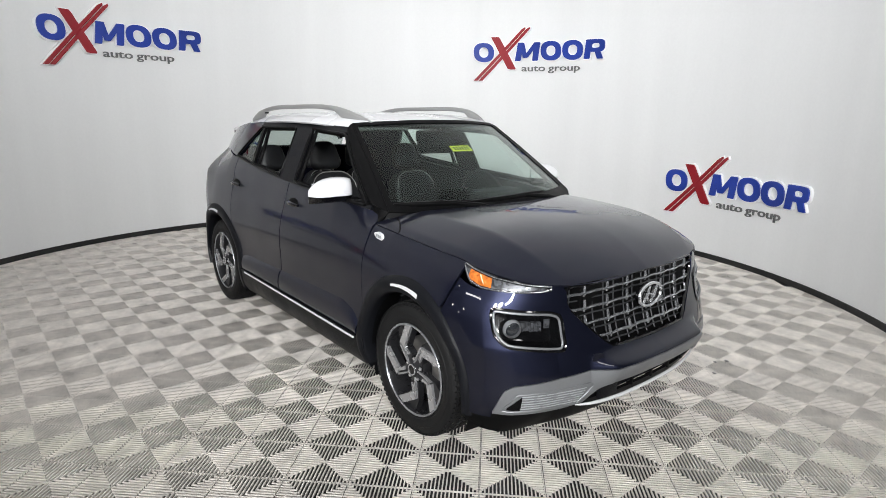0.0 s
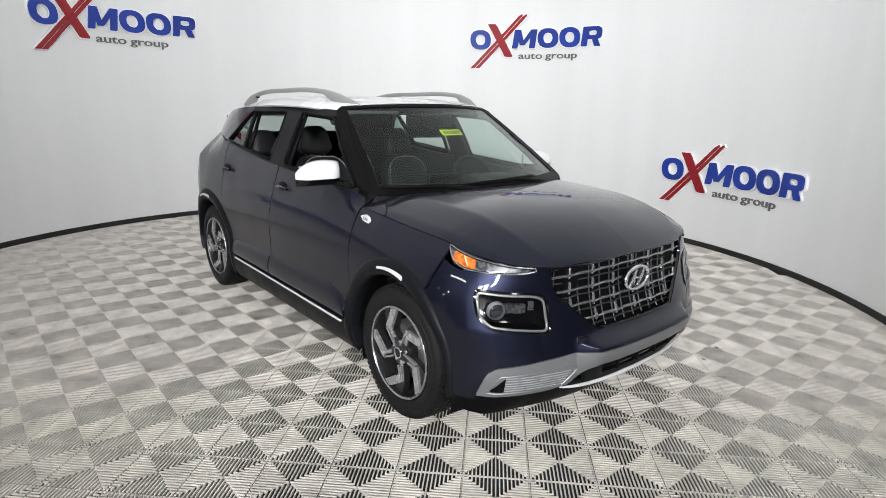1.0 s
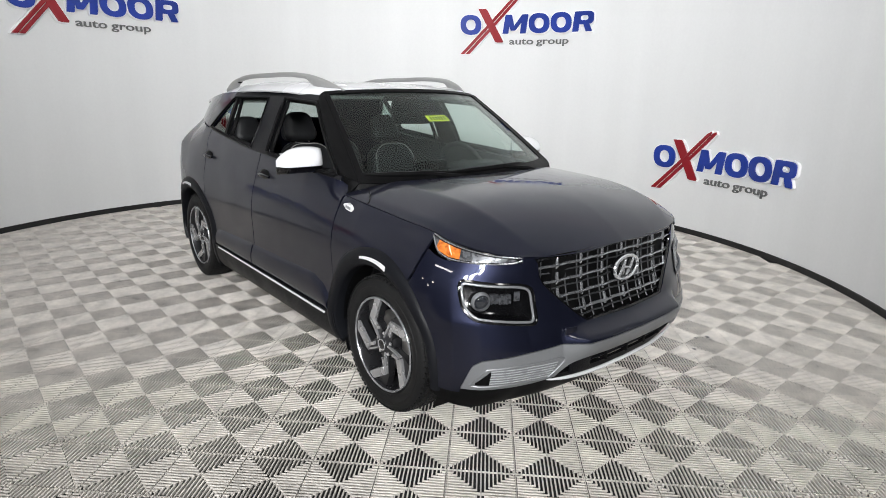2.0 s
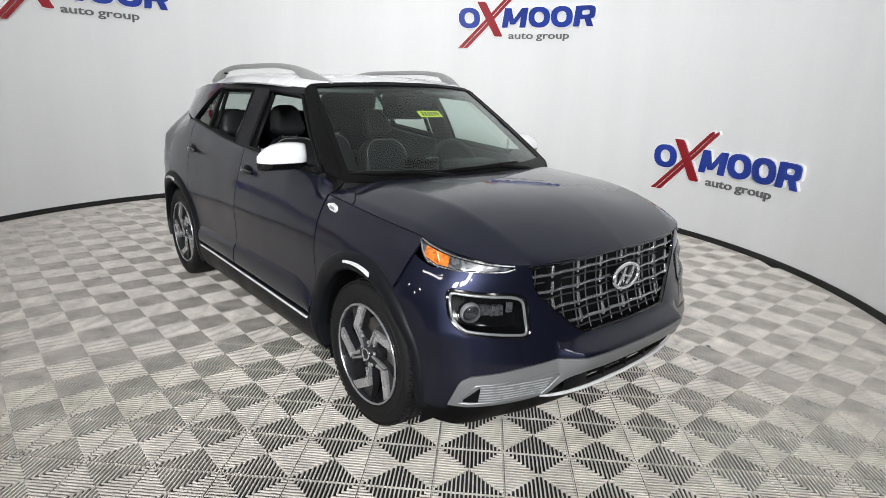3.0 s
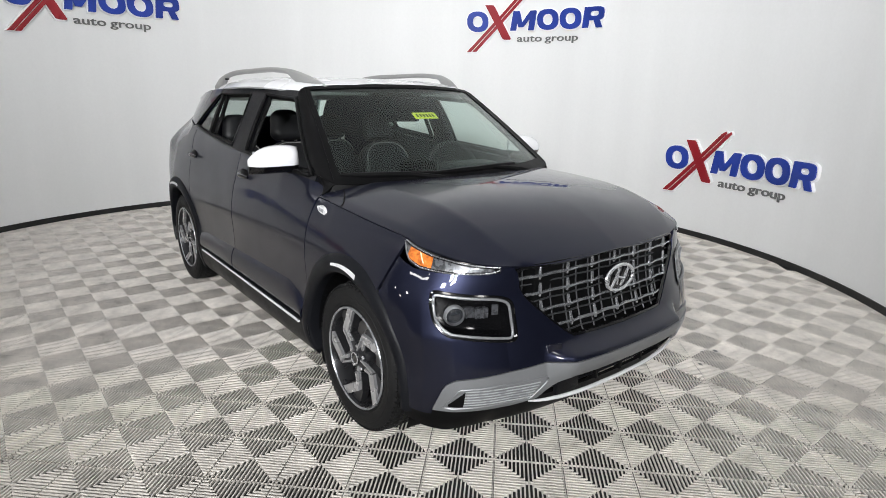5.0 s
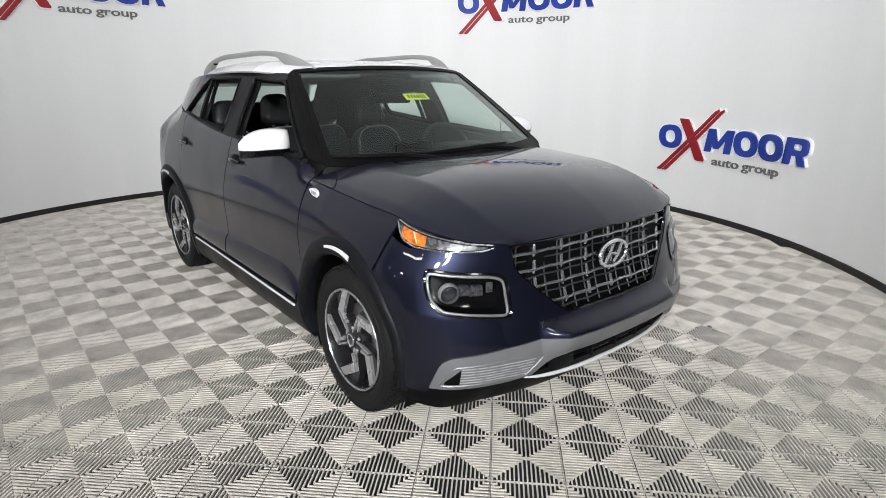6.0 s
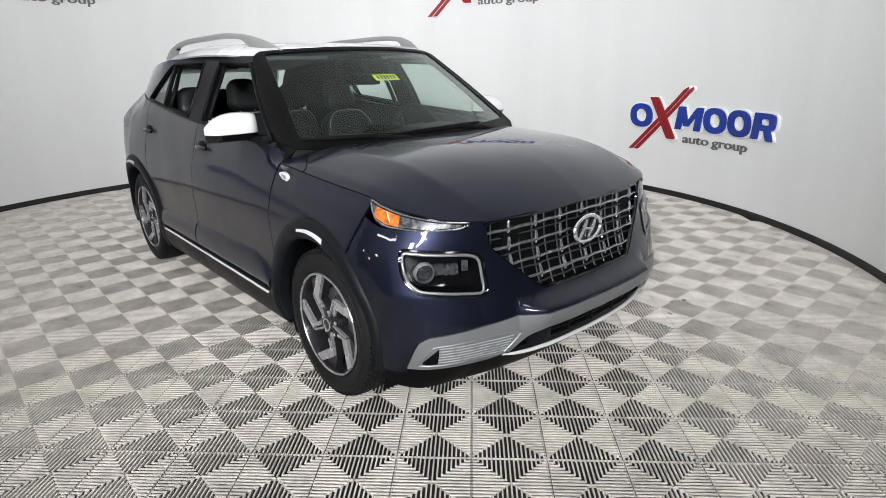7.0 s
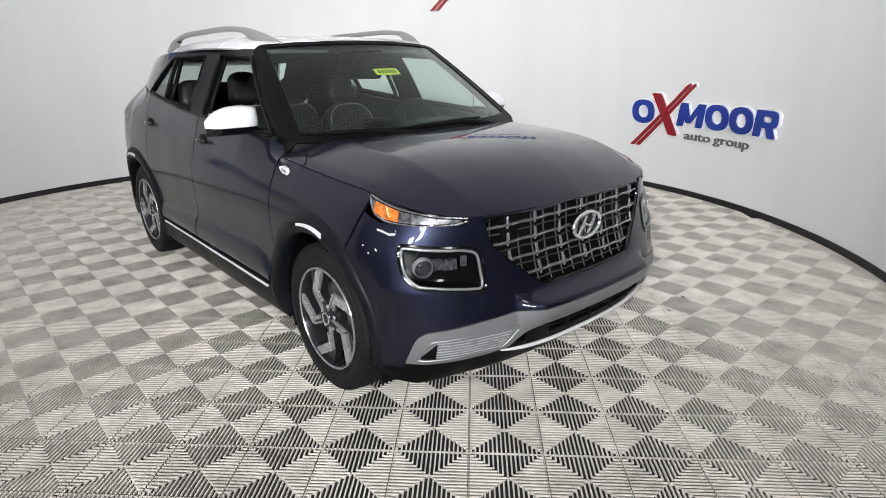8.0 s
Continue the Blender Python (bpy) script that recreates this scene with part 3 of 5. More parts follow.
# side panels, right then left
for g in (-1, 1):
    low = lambda s: np.maximum(np.where(s < 1.74, front_arch(3.0 - s), arch(3.0 - s, 1.26, 0.468)), np.where(s > 1.9, 0.36, 0.30))
    panel("front_fender", slanted(g, (2.155, 2.12), (1.505, 1.385), low, fender_top, 60, 26), NAVY, car, "glossy navy front fender")
    zlow = lambda s: 0.40 + 0 * s
    belt = lambda s: BELT(3.0 - s) - 0.004
    fd = panel("front_door", slanted(g, (2.165, 2.13), (3.155, 3.10), zlow, belt, 40, 26), NAVY, car, "navy front door with its window open")
    rlow = lambda s: np.maximum(arch(3.0 - s, -1.26, 0.468), 0.40)
    rd = panel("rear_door", slanted(g, (3.162, 3.107), (3.95, 4.02), rlow, belt, 40, 26), NAVY, car, "navy rear door with its window open")
    qlow = lambda s: np.maximum(arch(3.0 - s, -1.26, 0.468), 0.60)
    qtop = lambda s: np.interp(s, (4.0, 4.5, 5.0), (1.155, 1.21, 1.21))
    panel("rear_quarter", slanted(g, (3.955, 4.027), (4.80, 4.75), qlow, qtop, 40, 24), NAVY, car, "navy rear quarter panel")
    # lower cladding
    for d, s0, s1, nm in ((fd, 2.19, 3.15, "door_cladding"), (rd, 3.165, 3.78, "door_cladding")):
        ss = np.linspace(s0, s1, 30)
        ctop = lambda s: np.interp(s, (2.17, 2.24, 2.36, 3.15, 3.7, 3.8), (0.40, 0.485, 0.52, 0.50, 0.485, 0.47))
        P = columns(g, ss, lambda s: 0.362 + 0 * s, ctop, 10)
        P[..., 1] += g * (0.020 * np.sin(np.linspace(0, math.pi, 10)) ** 0.5)[None, :]
        panel(nm, P, NAVY, d, "dark glossy lower door cladding", thick=0.02)
    ss = np.linspace(2.13, 3.84, 40)
    P = columns(g, ss, lambda s: 0.19 + 0 * s, lambda s: 0.362 + 0 * s, 8)
    P[..., 1] += g * 0.012
    sill = panel("side_sill", P, PLASTIC, car, "dark plastic sill", thick=0.03)
    bm = bmesh.new()
    tube(bm, [Vector(body(g * s, 0.350)) + Vector((0, g * 0.020, 0.004 * (s - 2.2))) for s in np.linspace(2.21, 3.73, 30)], 0.0065, 8)
    part("sill_strip", bm, WHITE, sill, "thin white strip along the sill")
    # flares
    def flare_point(cx, a, r, out):
        squash = 1.0 if math.sin(a) > 0 else 1.0 + 0.1 * math.sin(a)
        if cx > 0 and math.cos(a) > 0:
            squash *= 1 - 0.085 * max(0, (r - 0.39) / 0.084)
        x, z = cx + r * squash * math.cos(a), 0.32 + r * math.sin(a)
        if cx > 0 and math.cos(a) > 0:
            sx = np.interp(-x, -PLAN_X(np.linspace(0.6, 1.5, 60)), np.linspace(0.6, 1.5, 60)) if x > 1.5 else 3.0 - x
        elif cx < 0 and x < -1.4:
            sx = np.interp(-x, -TAIL_X(np.linspace(4.4, 5.2, 60)), np.linspace(4.4, 5.2, 60))
        else:
            sx = 3.0 - x
        b = body(sx, max(z, 0.22))
        return (x, g * (max(b[1], 0.78) + out), z)

    for cx, nm in ((1.26, "front_flare"), (-1.26, "rear_flare")):
        ang = np.linspace(radians(-5 if cx > 0 else -16), radians(194), 64)
        prof = np.array([(0.389, -0.06), (0.387, -0.004), (0.391, 0.008), (0.403, 0.015), (0.430, 0.016), (0.458, 0.011), (0.472, -0.002), (0.474, -0.02)])
        P = np.zeros((len(ang), len(prof), 3))
        for i, a in enumerate(ang):
            for j, (r, out) in enumerate(prof):
                P[i, j] = flare_point(cx, a, r, out)
        flare = panel(nm, P, FLARE, car, "dark plastic wheel arch flare", thick=0.012, smooth=50)
        # white insert near the top of the flare
        aa = np.radians(np.linspace(76, 105, 16) if cx > 0 else np.linspace(82, 111, 16))
        P = np.array([[flare_point(cx, a, r, 0.0185) for r in np.linspace(0.411 + 0.010 * k / 15, 0.432, 4)] for k, a in enumerate(aa)])
        panel("flare_insert", P, WHITE, flare, "small white flare insert", thick=0.006)
        # liner of the wheel well
        bm = bmesh.new()
        ring = [(0.388, g * 0.80), (0.41, g * 0.45), (0.41, g * 0.44), (0.0, g * 0.44)]
        pa = [[bm.verts.new((cx + r * math.cos(a), y, 0.32 + r * math.sin(a))) for r, y in ring] for a in np.linspace(radians(-25), radians(205), 40)]
        for r0, r1 in zip(pa, pa[1:]):
            for k in range(3):
                bm.faces.new((r0[k], r0[k + 1], r1[k + 1], r1[k]))
        part("wheel_liner", bm, BLACK, car)
    # door handles
    for d, hx, hz in ((fd, 0.015, 0.957), (rd, -0.925, 0.978)):
        bm = bmesh.new()
        p = Vector(body(g * (3 - hx), hz))
        n = 14
        tube(bm, [p + Vector((0.085 - 0.17 * k / n, g * (0.006 + 0.018 * math.sin(math.pi * min(1, 0.15 + 0.85 * k / n))), 0.004 * math.sin(math.pi * k / n))) for k in range(n + 1)], [0.008 + 0.006 * math.sin(math.pi * k / n) for k in range(n + 1)], 10)
        part("door_handle", bm, GLOSS, d, "glossy dark bar handle")
        bm = bmesh.new()
        bmesh.ops.create_uvsphere(bm, u_segments=16, v_segments=8, radius=1, matrix=Matrix.Translation(p + Vector((-0.01, g * -0.004, 0.002))) @ Matrix.Diagonal((0.070, 0.013, 0.034, 1)))
        part("handle_cup", bm, BLACK, d)
    # side badge
    bm = bmesh.new()
    c = [(0.075, 0.004), (0.05, 0.024), (0.0, 0.027), (-0.05, 0.012), (-0.075, -0.002), (-0.04, -0.02), (0.02, -0.026), (0.06, -0.014)]
    p = Vector(body(g * 2.05, 0.922))
    prism(bm, [(x * 0.55, z * 0.75 - 0.12 * x) for x, z in c], -0.006, 0.006, Matrix.Translation(p + Vector((0, g * 0.002, 0))))
    badge = part("side_badge", bm, WHITE, car, "small bright fender badge")
    for dx in (-0.012, 0.004, 0.018):
        bm = bmesh.new()
        box(bm, 0, 0, 0, 0.009, 0.004, 0.014, 0, m=Matrix.Translation(p + Vector((dx, g * 0.009, -0.10 * dx))) @ Matrix.Rotation(radians(25), 4, "Y"))
        part("badge_mark", bm, DARKCHROME, badge)

# tail
q = np.linspace(4.66, 2 * 5.6 - 4.66, 61)
fold = np.where(q > 5.6, 2 * 5.6 - q, q) * np.where(q > 5.6, -1, 1)
P = body(fold[:, None] + np.zeros((1, 12)), np.linspace(0.22, 0.615, 12)[None, :] + 0 * fold[:, None])
panel("rear_bumper", P, PLASTIC, car, "dark plastic rear bumper", lift=0.01)
q = np.linspace(4.83, 2 * 5.6 - 4.83, 51)
fold = np.where(q > 5.6, 2 * 5.6 - q, q) * np.where(q > 5.6, -1, 1)
P = body(fold[:, None] + np.zeros((1, 12)), np.linspace(0.625, 1.19, 12)[None, :] + 0 * fold[:, None])
panel("tailgate", P, NAVY, car, "navy tailgate")

# ---- the car: cabin shell ----
RW_TOP = smooth_curve((-1.25, 1.375), (-0.85, 1.392), (-0.2, 1.402), (0.35, 1.395))


def shield_point(u, v):
    """The windscreen: u 0 at the roof, 1 at the cowl; v across."""
    av = np.abs(v)
    top = np.stack([0.415 - 0.115 * av**2 + 0 * u, v * 0.560 + 0 * u, 1.470 - 0.024 * av**2.5 + 0 * u], axis=-1)
    bot = np.stack([1.105 - 0.20 * av**2.2 + 0 * u, v * 0.712 + 0 * u, 1.015 + 0.008 * av**2 + 0 * u], axis=-1)
    P = top * (1 - u[..., None]) + bot * u[..., None]
    P = P + np.array((0.35, 0, 0.6)) * (0.05 * u * (1 - u))[..., None]
    return P


U, V2 = np.meshgrid(np.linspace(0.035, 0.915, 17), np.linspace(-0.968, 0.968, 33), indexing="ij")
glass = panel("windscreen", shield_point(U, V2), SHIELD, car, "pale green tinted windscreen", thick=0.005, lift=-0.002)
glass.visible_shadow = False
# the inner face hardly reflects
glass.data.materials.append(INNERGLASS)
for f in glass.data.polygons:
    if f.normal.dot(f.center - Vector((0.2, 0, 0.75))) < 0:
        f.material_index = 1
for nm, ua, ub, va, vb in (("top_border", 0.0, 0.04, -1, 1), ("bottom_border", 0.905, 1.0, -1, 1), ("side_border", 0.02, 0.98, -1.0, -0.962), ("side_border", 0.02, 0.98, 0.95, 1.0)):
    U, V2 = np.meshgrid(np.linspace(ua, ub, 13), np.linspace(va, vb, 25), indexing="ij")
    panel(nm, shield_point(U, V2), BLACK, glass, "black printed border", thick=0.004, lift=0.003)

# roof
u = np.linspace(0, 1, 41)[:, None]
v = np.linspace(-1, 1, 41)[None, :]
av = np.abs(v)
front_x = 0.425 - 0.125 * av**2
rx = front_x * (1 - u) + (-1.72 + 0.10 * av**2) * u
ROOF_Z = smooth_curve((-1.78, 1.372), (-1.4, 1.436), (-0.9, 1.488), (-0.3, 1.508), (0.1, 1.500), (0.3, 1.482), (0.45, 1.462))
rz = ROOF_Z(rx) - 0.012 * av**2 - 0.056 * av**13
ROOF_W = smooth_curve((-1.75, 0.49), (-1.2, 0.568), (-0.4, 0.622), (0.1, 0.605), (0.3, 0.565), (0.45, 0.54))
ry = v * ROOF_W(rx)
panel("roof", np.stack([rx, ry, rz], axis=-1), WHITE, car, "glossy white roof", thick=0.012)

for g in (-1, 1):
    # dark window surround: header, pillars and belt moulding
    xs = np.linspace(-0.866, 0.33, 30)
    band("roof_side", [(x, RW_TOP(x)) for x in xs], [(x, np.interp(x, (-0.87, -0.5, 0.0, 0.33), (1.424, 1.433, 1.434, 1.428))) for x in xs], PLASTIC, car, "dark upper door frame", n=30, sign=g)
    band("b_pillar", [(-0.30, RW_TOP(-0.3)), (-0.255, 1.25), (-0.255, 1.095)], [(-0.085, RW_TOP(-0.1)), (-0.055, 1.25), (-0.035, 1.083)], PLASTIC, car, "dark centre pillar", sign=g, lift=0.004)
    band("belt_moulding", [(x, BELT(x) - 0.01) for x in np.linspace(-1.1, 0.82, 30)], [(x, BELT(x) + 0.010) for x in np.linspace(-1.1, 0.82, 30)], PLASTIC, car, "dark belt moulding", n=30, m=3, sign=g, lift=0.004)
    band("c_pillar", [(-1.085, 1.165), (-0.98, 1.26), (-0.875, 1.380), (-0.868, 1.424)], [(-1.42, 1.20), (-1.30, 1.30), (-1.20, 1.385), (-1.18, 1.405)], NAVY, car, "navy rear pillar", sign=g, m=6)
    band("rear_pillar", [(-1.42, 1.20), (-1.30, 1.30), (-1.20, 1.385), (-1.18, 1.405)], [(-1.72, 1.19), (-1.64, 1.28), (-1.57, 1.345), (-1.56, 1.358)], NAVY, car, "navy tail pillar", sign=g, m=6)
    band("window_divider", [(-0.84, 1.39), (-0.80, 1.26), (-0.765, 1.135)], [(-0.805, 1.39), (-0.765, 1.26), (-0.73, 1.13)], BLACK, car, "black window divider", sign=g, m=3)
    qg = band("quarter_glass", [(-0.855, 1.382), (-0.80, 1.25), (-0.765, 1.14)], [(-0.862, 1.380), (-0.95, 1.28), (-1.07, 1.168)], PANE, car, "small tinted quarter window", sign=g, m=4, thick=0.004, lift=-0.008)
    qg.visible_shadow = False
    bm = bmesh.new()
    loop = [(-0.73, BELT(-0.73) + 0.006), (-0.255, BELT(-0.255) + 0.006), (-0.255, 1.25), (-0.30, RW_TOP(-0.3)), (-0.85, 1.388), (-1.075, 1.172), (-0.73, BELT(-0.73) + 0.006)]
    tube(bm, [Vector(cabin(g, x, z, 0.003)) for x, z in along(loop, 60)[:-1]], 0.008, 6, closed=True)
    part("window_seal", bm, BLACK, car, "black rubber window seal")
    bm = bmesh.new()
    loop = [(-0.03, BELT(-0.03) + 0.006), (-0.05, 1.25), (-0.08, RW_TOP(-0.1)), (0.34, 1.385), (0.79, BELT(0.79) + 0.006), (-0.03, BELT(-0.03) + 0.006)]
    tube(bm, [Vector(cabin(g, x, z, 0.003)) for x, z in along(loop, 60)[:-1]], 0.009, 6, closed=True)
    part("window_seal", bm, BLACK, car, "black rubber window seal")
    for loop in ([(-0.72, BELT(-0.72) - 0.005), (-0.27, BELT(-0.27) - 0.005), (-0.27, 1.25), (-0.31, RW_TOP(-0.3) - 0.01), (-0.80, 1.378), (-0.735, 1.25), (-0.72, BELT(-0.72) - 0.005)], [(-0.035, BELT(-0.035) - 0.005), (-0.055, 1.25), (-0.085, RW_TOP(-0.1) - 0.01), (0.33, 1.378), (0.77, BELT(0.77) - 0.005), (-0.035, BELT(-0.035) - 0.005)]):
        bm = bmesh.new()
        tube(bm, [Vector(cabin(g, x, z, -0.034)) for x, z in along(loop, 60)[:-1]], 0.014, 6, closed=True)
        part("window_channel", bm, BLACK, car, "black inner window channel")
    # front pillar between windscreen and side window
    uu = np.linspace(0, 1.0, 20)
    A = shield_point(uu, g * np.ones_like(uu))
    fw = along([(0.33, 1.40), (0.55, 1.24), (0.80, 1.06)], 20)
    B = cabin(g, fw[:, 0], fw[:, 1])
    mid = 0.5 * (A + B) + np.stack([0.012 + 0 * uu, g * 0.020 + 0 * uu, 0.012 + 0 * uu], axis=-1)
    w = np.linspace(0, 1, 7)[None, :, None]
    P = A[:, None] * (1 - w) ** 2 + 2 * mid[:, None] * w * (1 - w) + B[:, None] * w**2
    panel("front_pillar", P, BLACK, car, "dark front pillar", thick=0.025)
    # sail piece between pillar, mirror and fender
    A2 = np.concatenate([cabin(g, *np.array([(0.74, 1.085), (0.80, 1.060), (0.85, 1.046)]).T), shield_point(np.array([1.0]), np.array([float(g)]))])
    B2 = np.array([body(g * 2.26, 1.043), body(g * 2.21, 1.032), body(g * 2.165, 1.005), body(g * 2.12, 0.972)])
    ruled("pillar_foot", along(A2, 12), along(B2, 12), BLACK, car, "dark pillar foot", m=4)
    # roof rail
    rail_x = np.linspace(-1.24, 0.345, 40)
    rail_y = lambda x: g * (0.545 - 0.10 * np.clip((x + 0.12) / 0.5, 0, 1) ** 2 - 0.02 * np.clip(-0.5 - x, 0, 1))
    RZ = smooth_curve((-1.25, 1.440), (-1.13, 1.488), (-0.95, 1.523), (-0.45, 1.550), (-0.02, 1.550), (0.09, 1.540), (0.19, 1.519), (0.28, 1.491), (0.35, 1.461))
    # a bar of oval section whose ends swell down into feet that run out on the roof
    bm = bmesh.new()
    rings = []
    for x in np.linspace(-1.25, 0.35, 64):
        top, y0 = float(RZ(x)), float(rail_y(x))
        end = min(1.0, (x + 1.26) / 0.16, (0.36 - x) / 0.13)
        wide = 0.006 + 0.011 * end
        seat_z = float(ROOF_Z(x)) - 0.040
        foot = max(np.clip((-0.96 - x) / 0.10, 0, 1), np.clip((x - 0.05) / 0.12, 0, 1))
        foot = foot * foot * (3 - 2 * foot)
        low = (top - 0.030) * (1 - foot) + min(top - 0.010, seat_z) * foot
        mid, tall = 0.5 * (top + low), 0.5 * (top - low)
        ring = []
        for k in range(14):
            a = 2 * math.pi * k / 14
            ring.append(bm.verts.new((x, y0 + wide * math.copysign(abs(math.cos(a)) ** 0.7, math.cos(a)), mid + tall * math.copysign(abs(math.sin(a)) ** 0.8, math.sin(a)))))
        rings.append(ring)
    for r0, r1 in zip(rings, rings[1:]):
        for k in range(14):
            bm.faces.new((r0[k], r0[(k + 1) % 14], r1[(k + 1) % 14], r1[k]))
    bm.faces.new(rings[0])
    bm.faces.new(rings[-1])
    bmesh.ops.recalc_face_normals(bm, faces=bm.faces)
    rail = part("roof_rail", bm, RAIL, car, "satin silver roof rail", smooth=50)
    bm = bmesh.new()
    box(bm, -0.985, float(rail_y(-0.985)), float(RZ(-0.985)) - 0.022, 0.05, 0.026, 0.03, 0.006)
    part("rail_insert", bm, BLACK, rail, "black insert in the rail's rear foot")

# rear screen and spoiler
A = np.stack([np.full(12, -1.52), np.linspace(-0.46, 0.46, 12), np.full(12, 1.40)], axis=-1)
B = np.stack([np.full(12, -1.74), np.linspace(-0.53, 0.53, 12), np.full(12, 1.18)], axis=-1)
rg = ruled("rear_screen", A, B, PANE, car, "tinted rear screen", thick=0.005)
rg.visible_shadow = False
bm = bmesh.new()
box(bm, 0, 0, 0, 0.20, 0.98, 0.030, 0.012, m=Matrix.Translation((-1.70, 0, 1.352)) @ Matrix.Rotation(radians(-11), 4, "Y"))
spoiler = part("spoiler", bm, WHITE, car, "white tail spoiler")
for g in (-1, 1):
    bm = bmesh.new()
    prism(bm, [(-1.64, 1.35), (-1.785, 1.325), (-1.775, 1.305), (-1.70, 1.24), (-1.665, 1.25)], g * 0.485 - 0.008, g * 0.485 + 0.008)
    part("spoiler_fin", bm, GLOSS, spoiler, "black fin under the spoiler's end")

# cowl and wipers
A = shield_point(np.full(25, 0.985), np.linspace(-1, 1, 25))
B = hood_point(np.zeros((1, 1)), np.linspace(-0.93, 0.93, 25)[None, :])[0]
A[:, 2] -= 0.004
B[:, 2] -= 0.014
ruled("cowl", A, B, BLACK, car, "black cowl panel", m=5, thick=0.02)
for v0, v1, u0, u1 in ((-0.97, -0.36, 0.962, 0.950), (-0.40, 0.44, 0.950, 0.925)):
    bm = bmesh.new()
    vs = np.linspace(v0, v1, 16)
    blade = shield_point(np.linspace(u0, u1, 16), vs)
    tube(bm, [Vector(p) + Vector((0.010, 0, 0.024)) for p in blade], [0.005 + 0.0095 * min(1, 4 * k / 15, 4 * (15 - k) / 15) for k in range(16)], 6)
    wiper = part("wiper_blade", bm, BLACK, car, "black wiper blade")
    bm = bmesh.new()
    e = Vector(blade[9]) + Vector((0.01, 0, 0.030))
    st = Vector(shield_point(np.array([1.02]), np.array([v1 + 0.12]))[0]) + Vector((0.02, 0, 0.012))
    tube(bm, [st, st.lerp(e, 0.3) + Vector((0, 0, 0.012)), e], [0.018, 0.015, 0.010], 6)
    part("wiper_arm", bm, BLACK, wiper)

# underbody and firewall keep the light out
bm = bmesh.new()
box(bm, 0.02, 0, 0.24, 3.4, 1.0, 0.10, 0.02)
box(bm, 0.0, 0, 0.26, 1.65, 1.60, 0.08, 0.02)
part("underbody", bm, BLACK, car)
bm = bmesh.new()
box(bm, 0.95, 0, 0.66, 0.05, 1.36, 0.66)
box(bm, 1.45, 0, 0.55, 0.9, 0.86, 0.55)
part("bulkhead", bm, BLACK, car)


# ---- the car: nose ----
grille = empty("grille")
grille.parent = car
q = np.linspace(-0.56, 0.56, 41)[:, None]
w = np.linspace(0, 1, 9)[None, :]
P = body(q, 0.545 + 0.31 * w)
P[..., 0] -= 0.085
panel("grille_back", P, BLACK, grille, thick=0.01)


def grille_half(z):
    """Half width of the grille opening at a height."""
    return np.interp(z, (0.556, 0.565, 0.58, 0.73, 0.765, 0.820, 0.84), (0.285, 0.305, 0.325, 0.50, 0.520, 0.530, 0.525))


GSTEP = 0.1375


def grille_point(s, z, back):
    """A place in the grille, its rows sagging towards the sides."""
    return Vector(body(s, z - 0.012 * (abs(s) / 0.5) ** 2)) + Vector((-back, 0, 0))


for r in range(8):
    z = 0.806 - 0.0325 * r
    h = float(grille_half(z)) - 0.006
    bm = bmesh.new()
    ss = np.linspace(-h, h, 73)
    major = r % 2 == 0
    tube(bm, [grille_point(s, z, (0.016 if major else 0.030) - 0.003 * math.cos(s * 2 * math.pi / GSTEP)) for s in ss], 0.0072 if major else 0.0040, 8, flat=0.85)
    part("grille_bar", bm, GRILLECHROME if major else BARGREY, grille, "satin chrome grille bar" if major else "thin grey grille bar")
    if major:
        # short upright teeth stand on each bright bar
        for k in range(-3, 4):
            s = GSTEP * k
            if abs(s) > h - 0.01:
                continue
            bm = bmesh.new()
            top = min(z + 0.038, 0.840)
            zs = np.linspace(z - 0.013, top, 9)
            tube(bm, [grille_point(s, q, 0.012 + 0.30 * max(0.0, z - q)) for q in zs], [0.0050, 0.0060, 0.0066, 0.0072, 0.0072, 0.0070, 0.0066, 0.0062, 0.0055], 8)
            part("grille_tooth", bm, GRILLECHROME, grille, "bright upright grille tooth")
for k in range(-7, 8):
    s = 0.5 * GSTEP * k
    z0 = float(np.interp(abs(s) + 0.012, (0.285, 0.305, 0.325, 0.50, 0.520), (0.556, 0.565, 0.58, 0.73, 0.765))) + 0.004
    bm = bmesh.new()
    tube(bm, [grille_point(s, z, 0.034) for z in np.linspace(0.838, z0, 15)], 0.0034, 6)
    part("grille_rod", bm, BARGREY, grille)
# surround lip
bm = bmesh.new()
edge = [(0, 0.556), (0.285, 0.558), (0.325, 0.582), (0.50, 0.732), (0.522, 0.765), (0.532, 0.820), (0.50, 0.836), (0, 0.847)]
pts = along(edge, 60)
loop = [body(s, z) for s, z in pts] + [body(-s, z) for s, z in pts[::-1][1:-1]]
tube(bm, [Vector(p) + Vector((-0.012, 0, 0)) for p in loop], 0.009, 6, closed=True)
part("grille_surround", bm, GLOSS, grille, "gloss black grille surround")
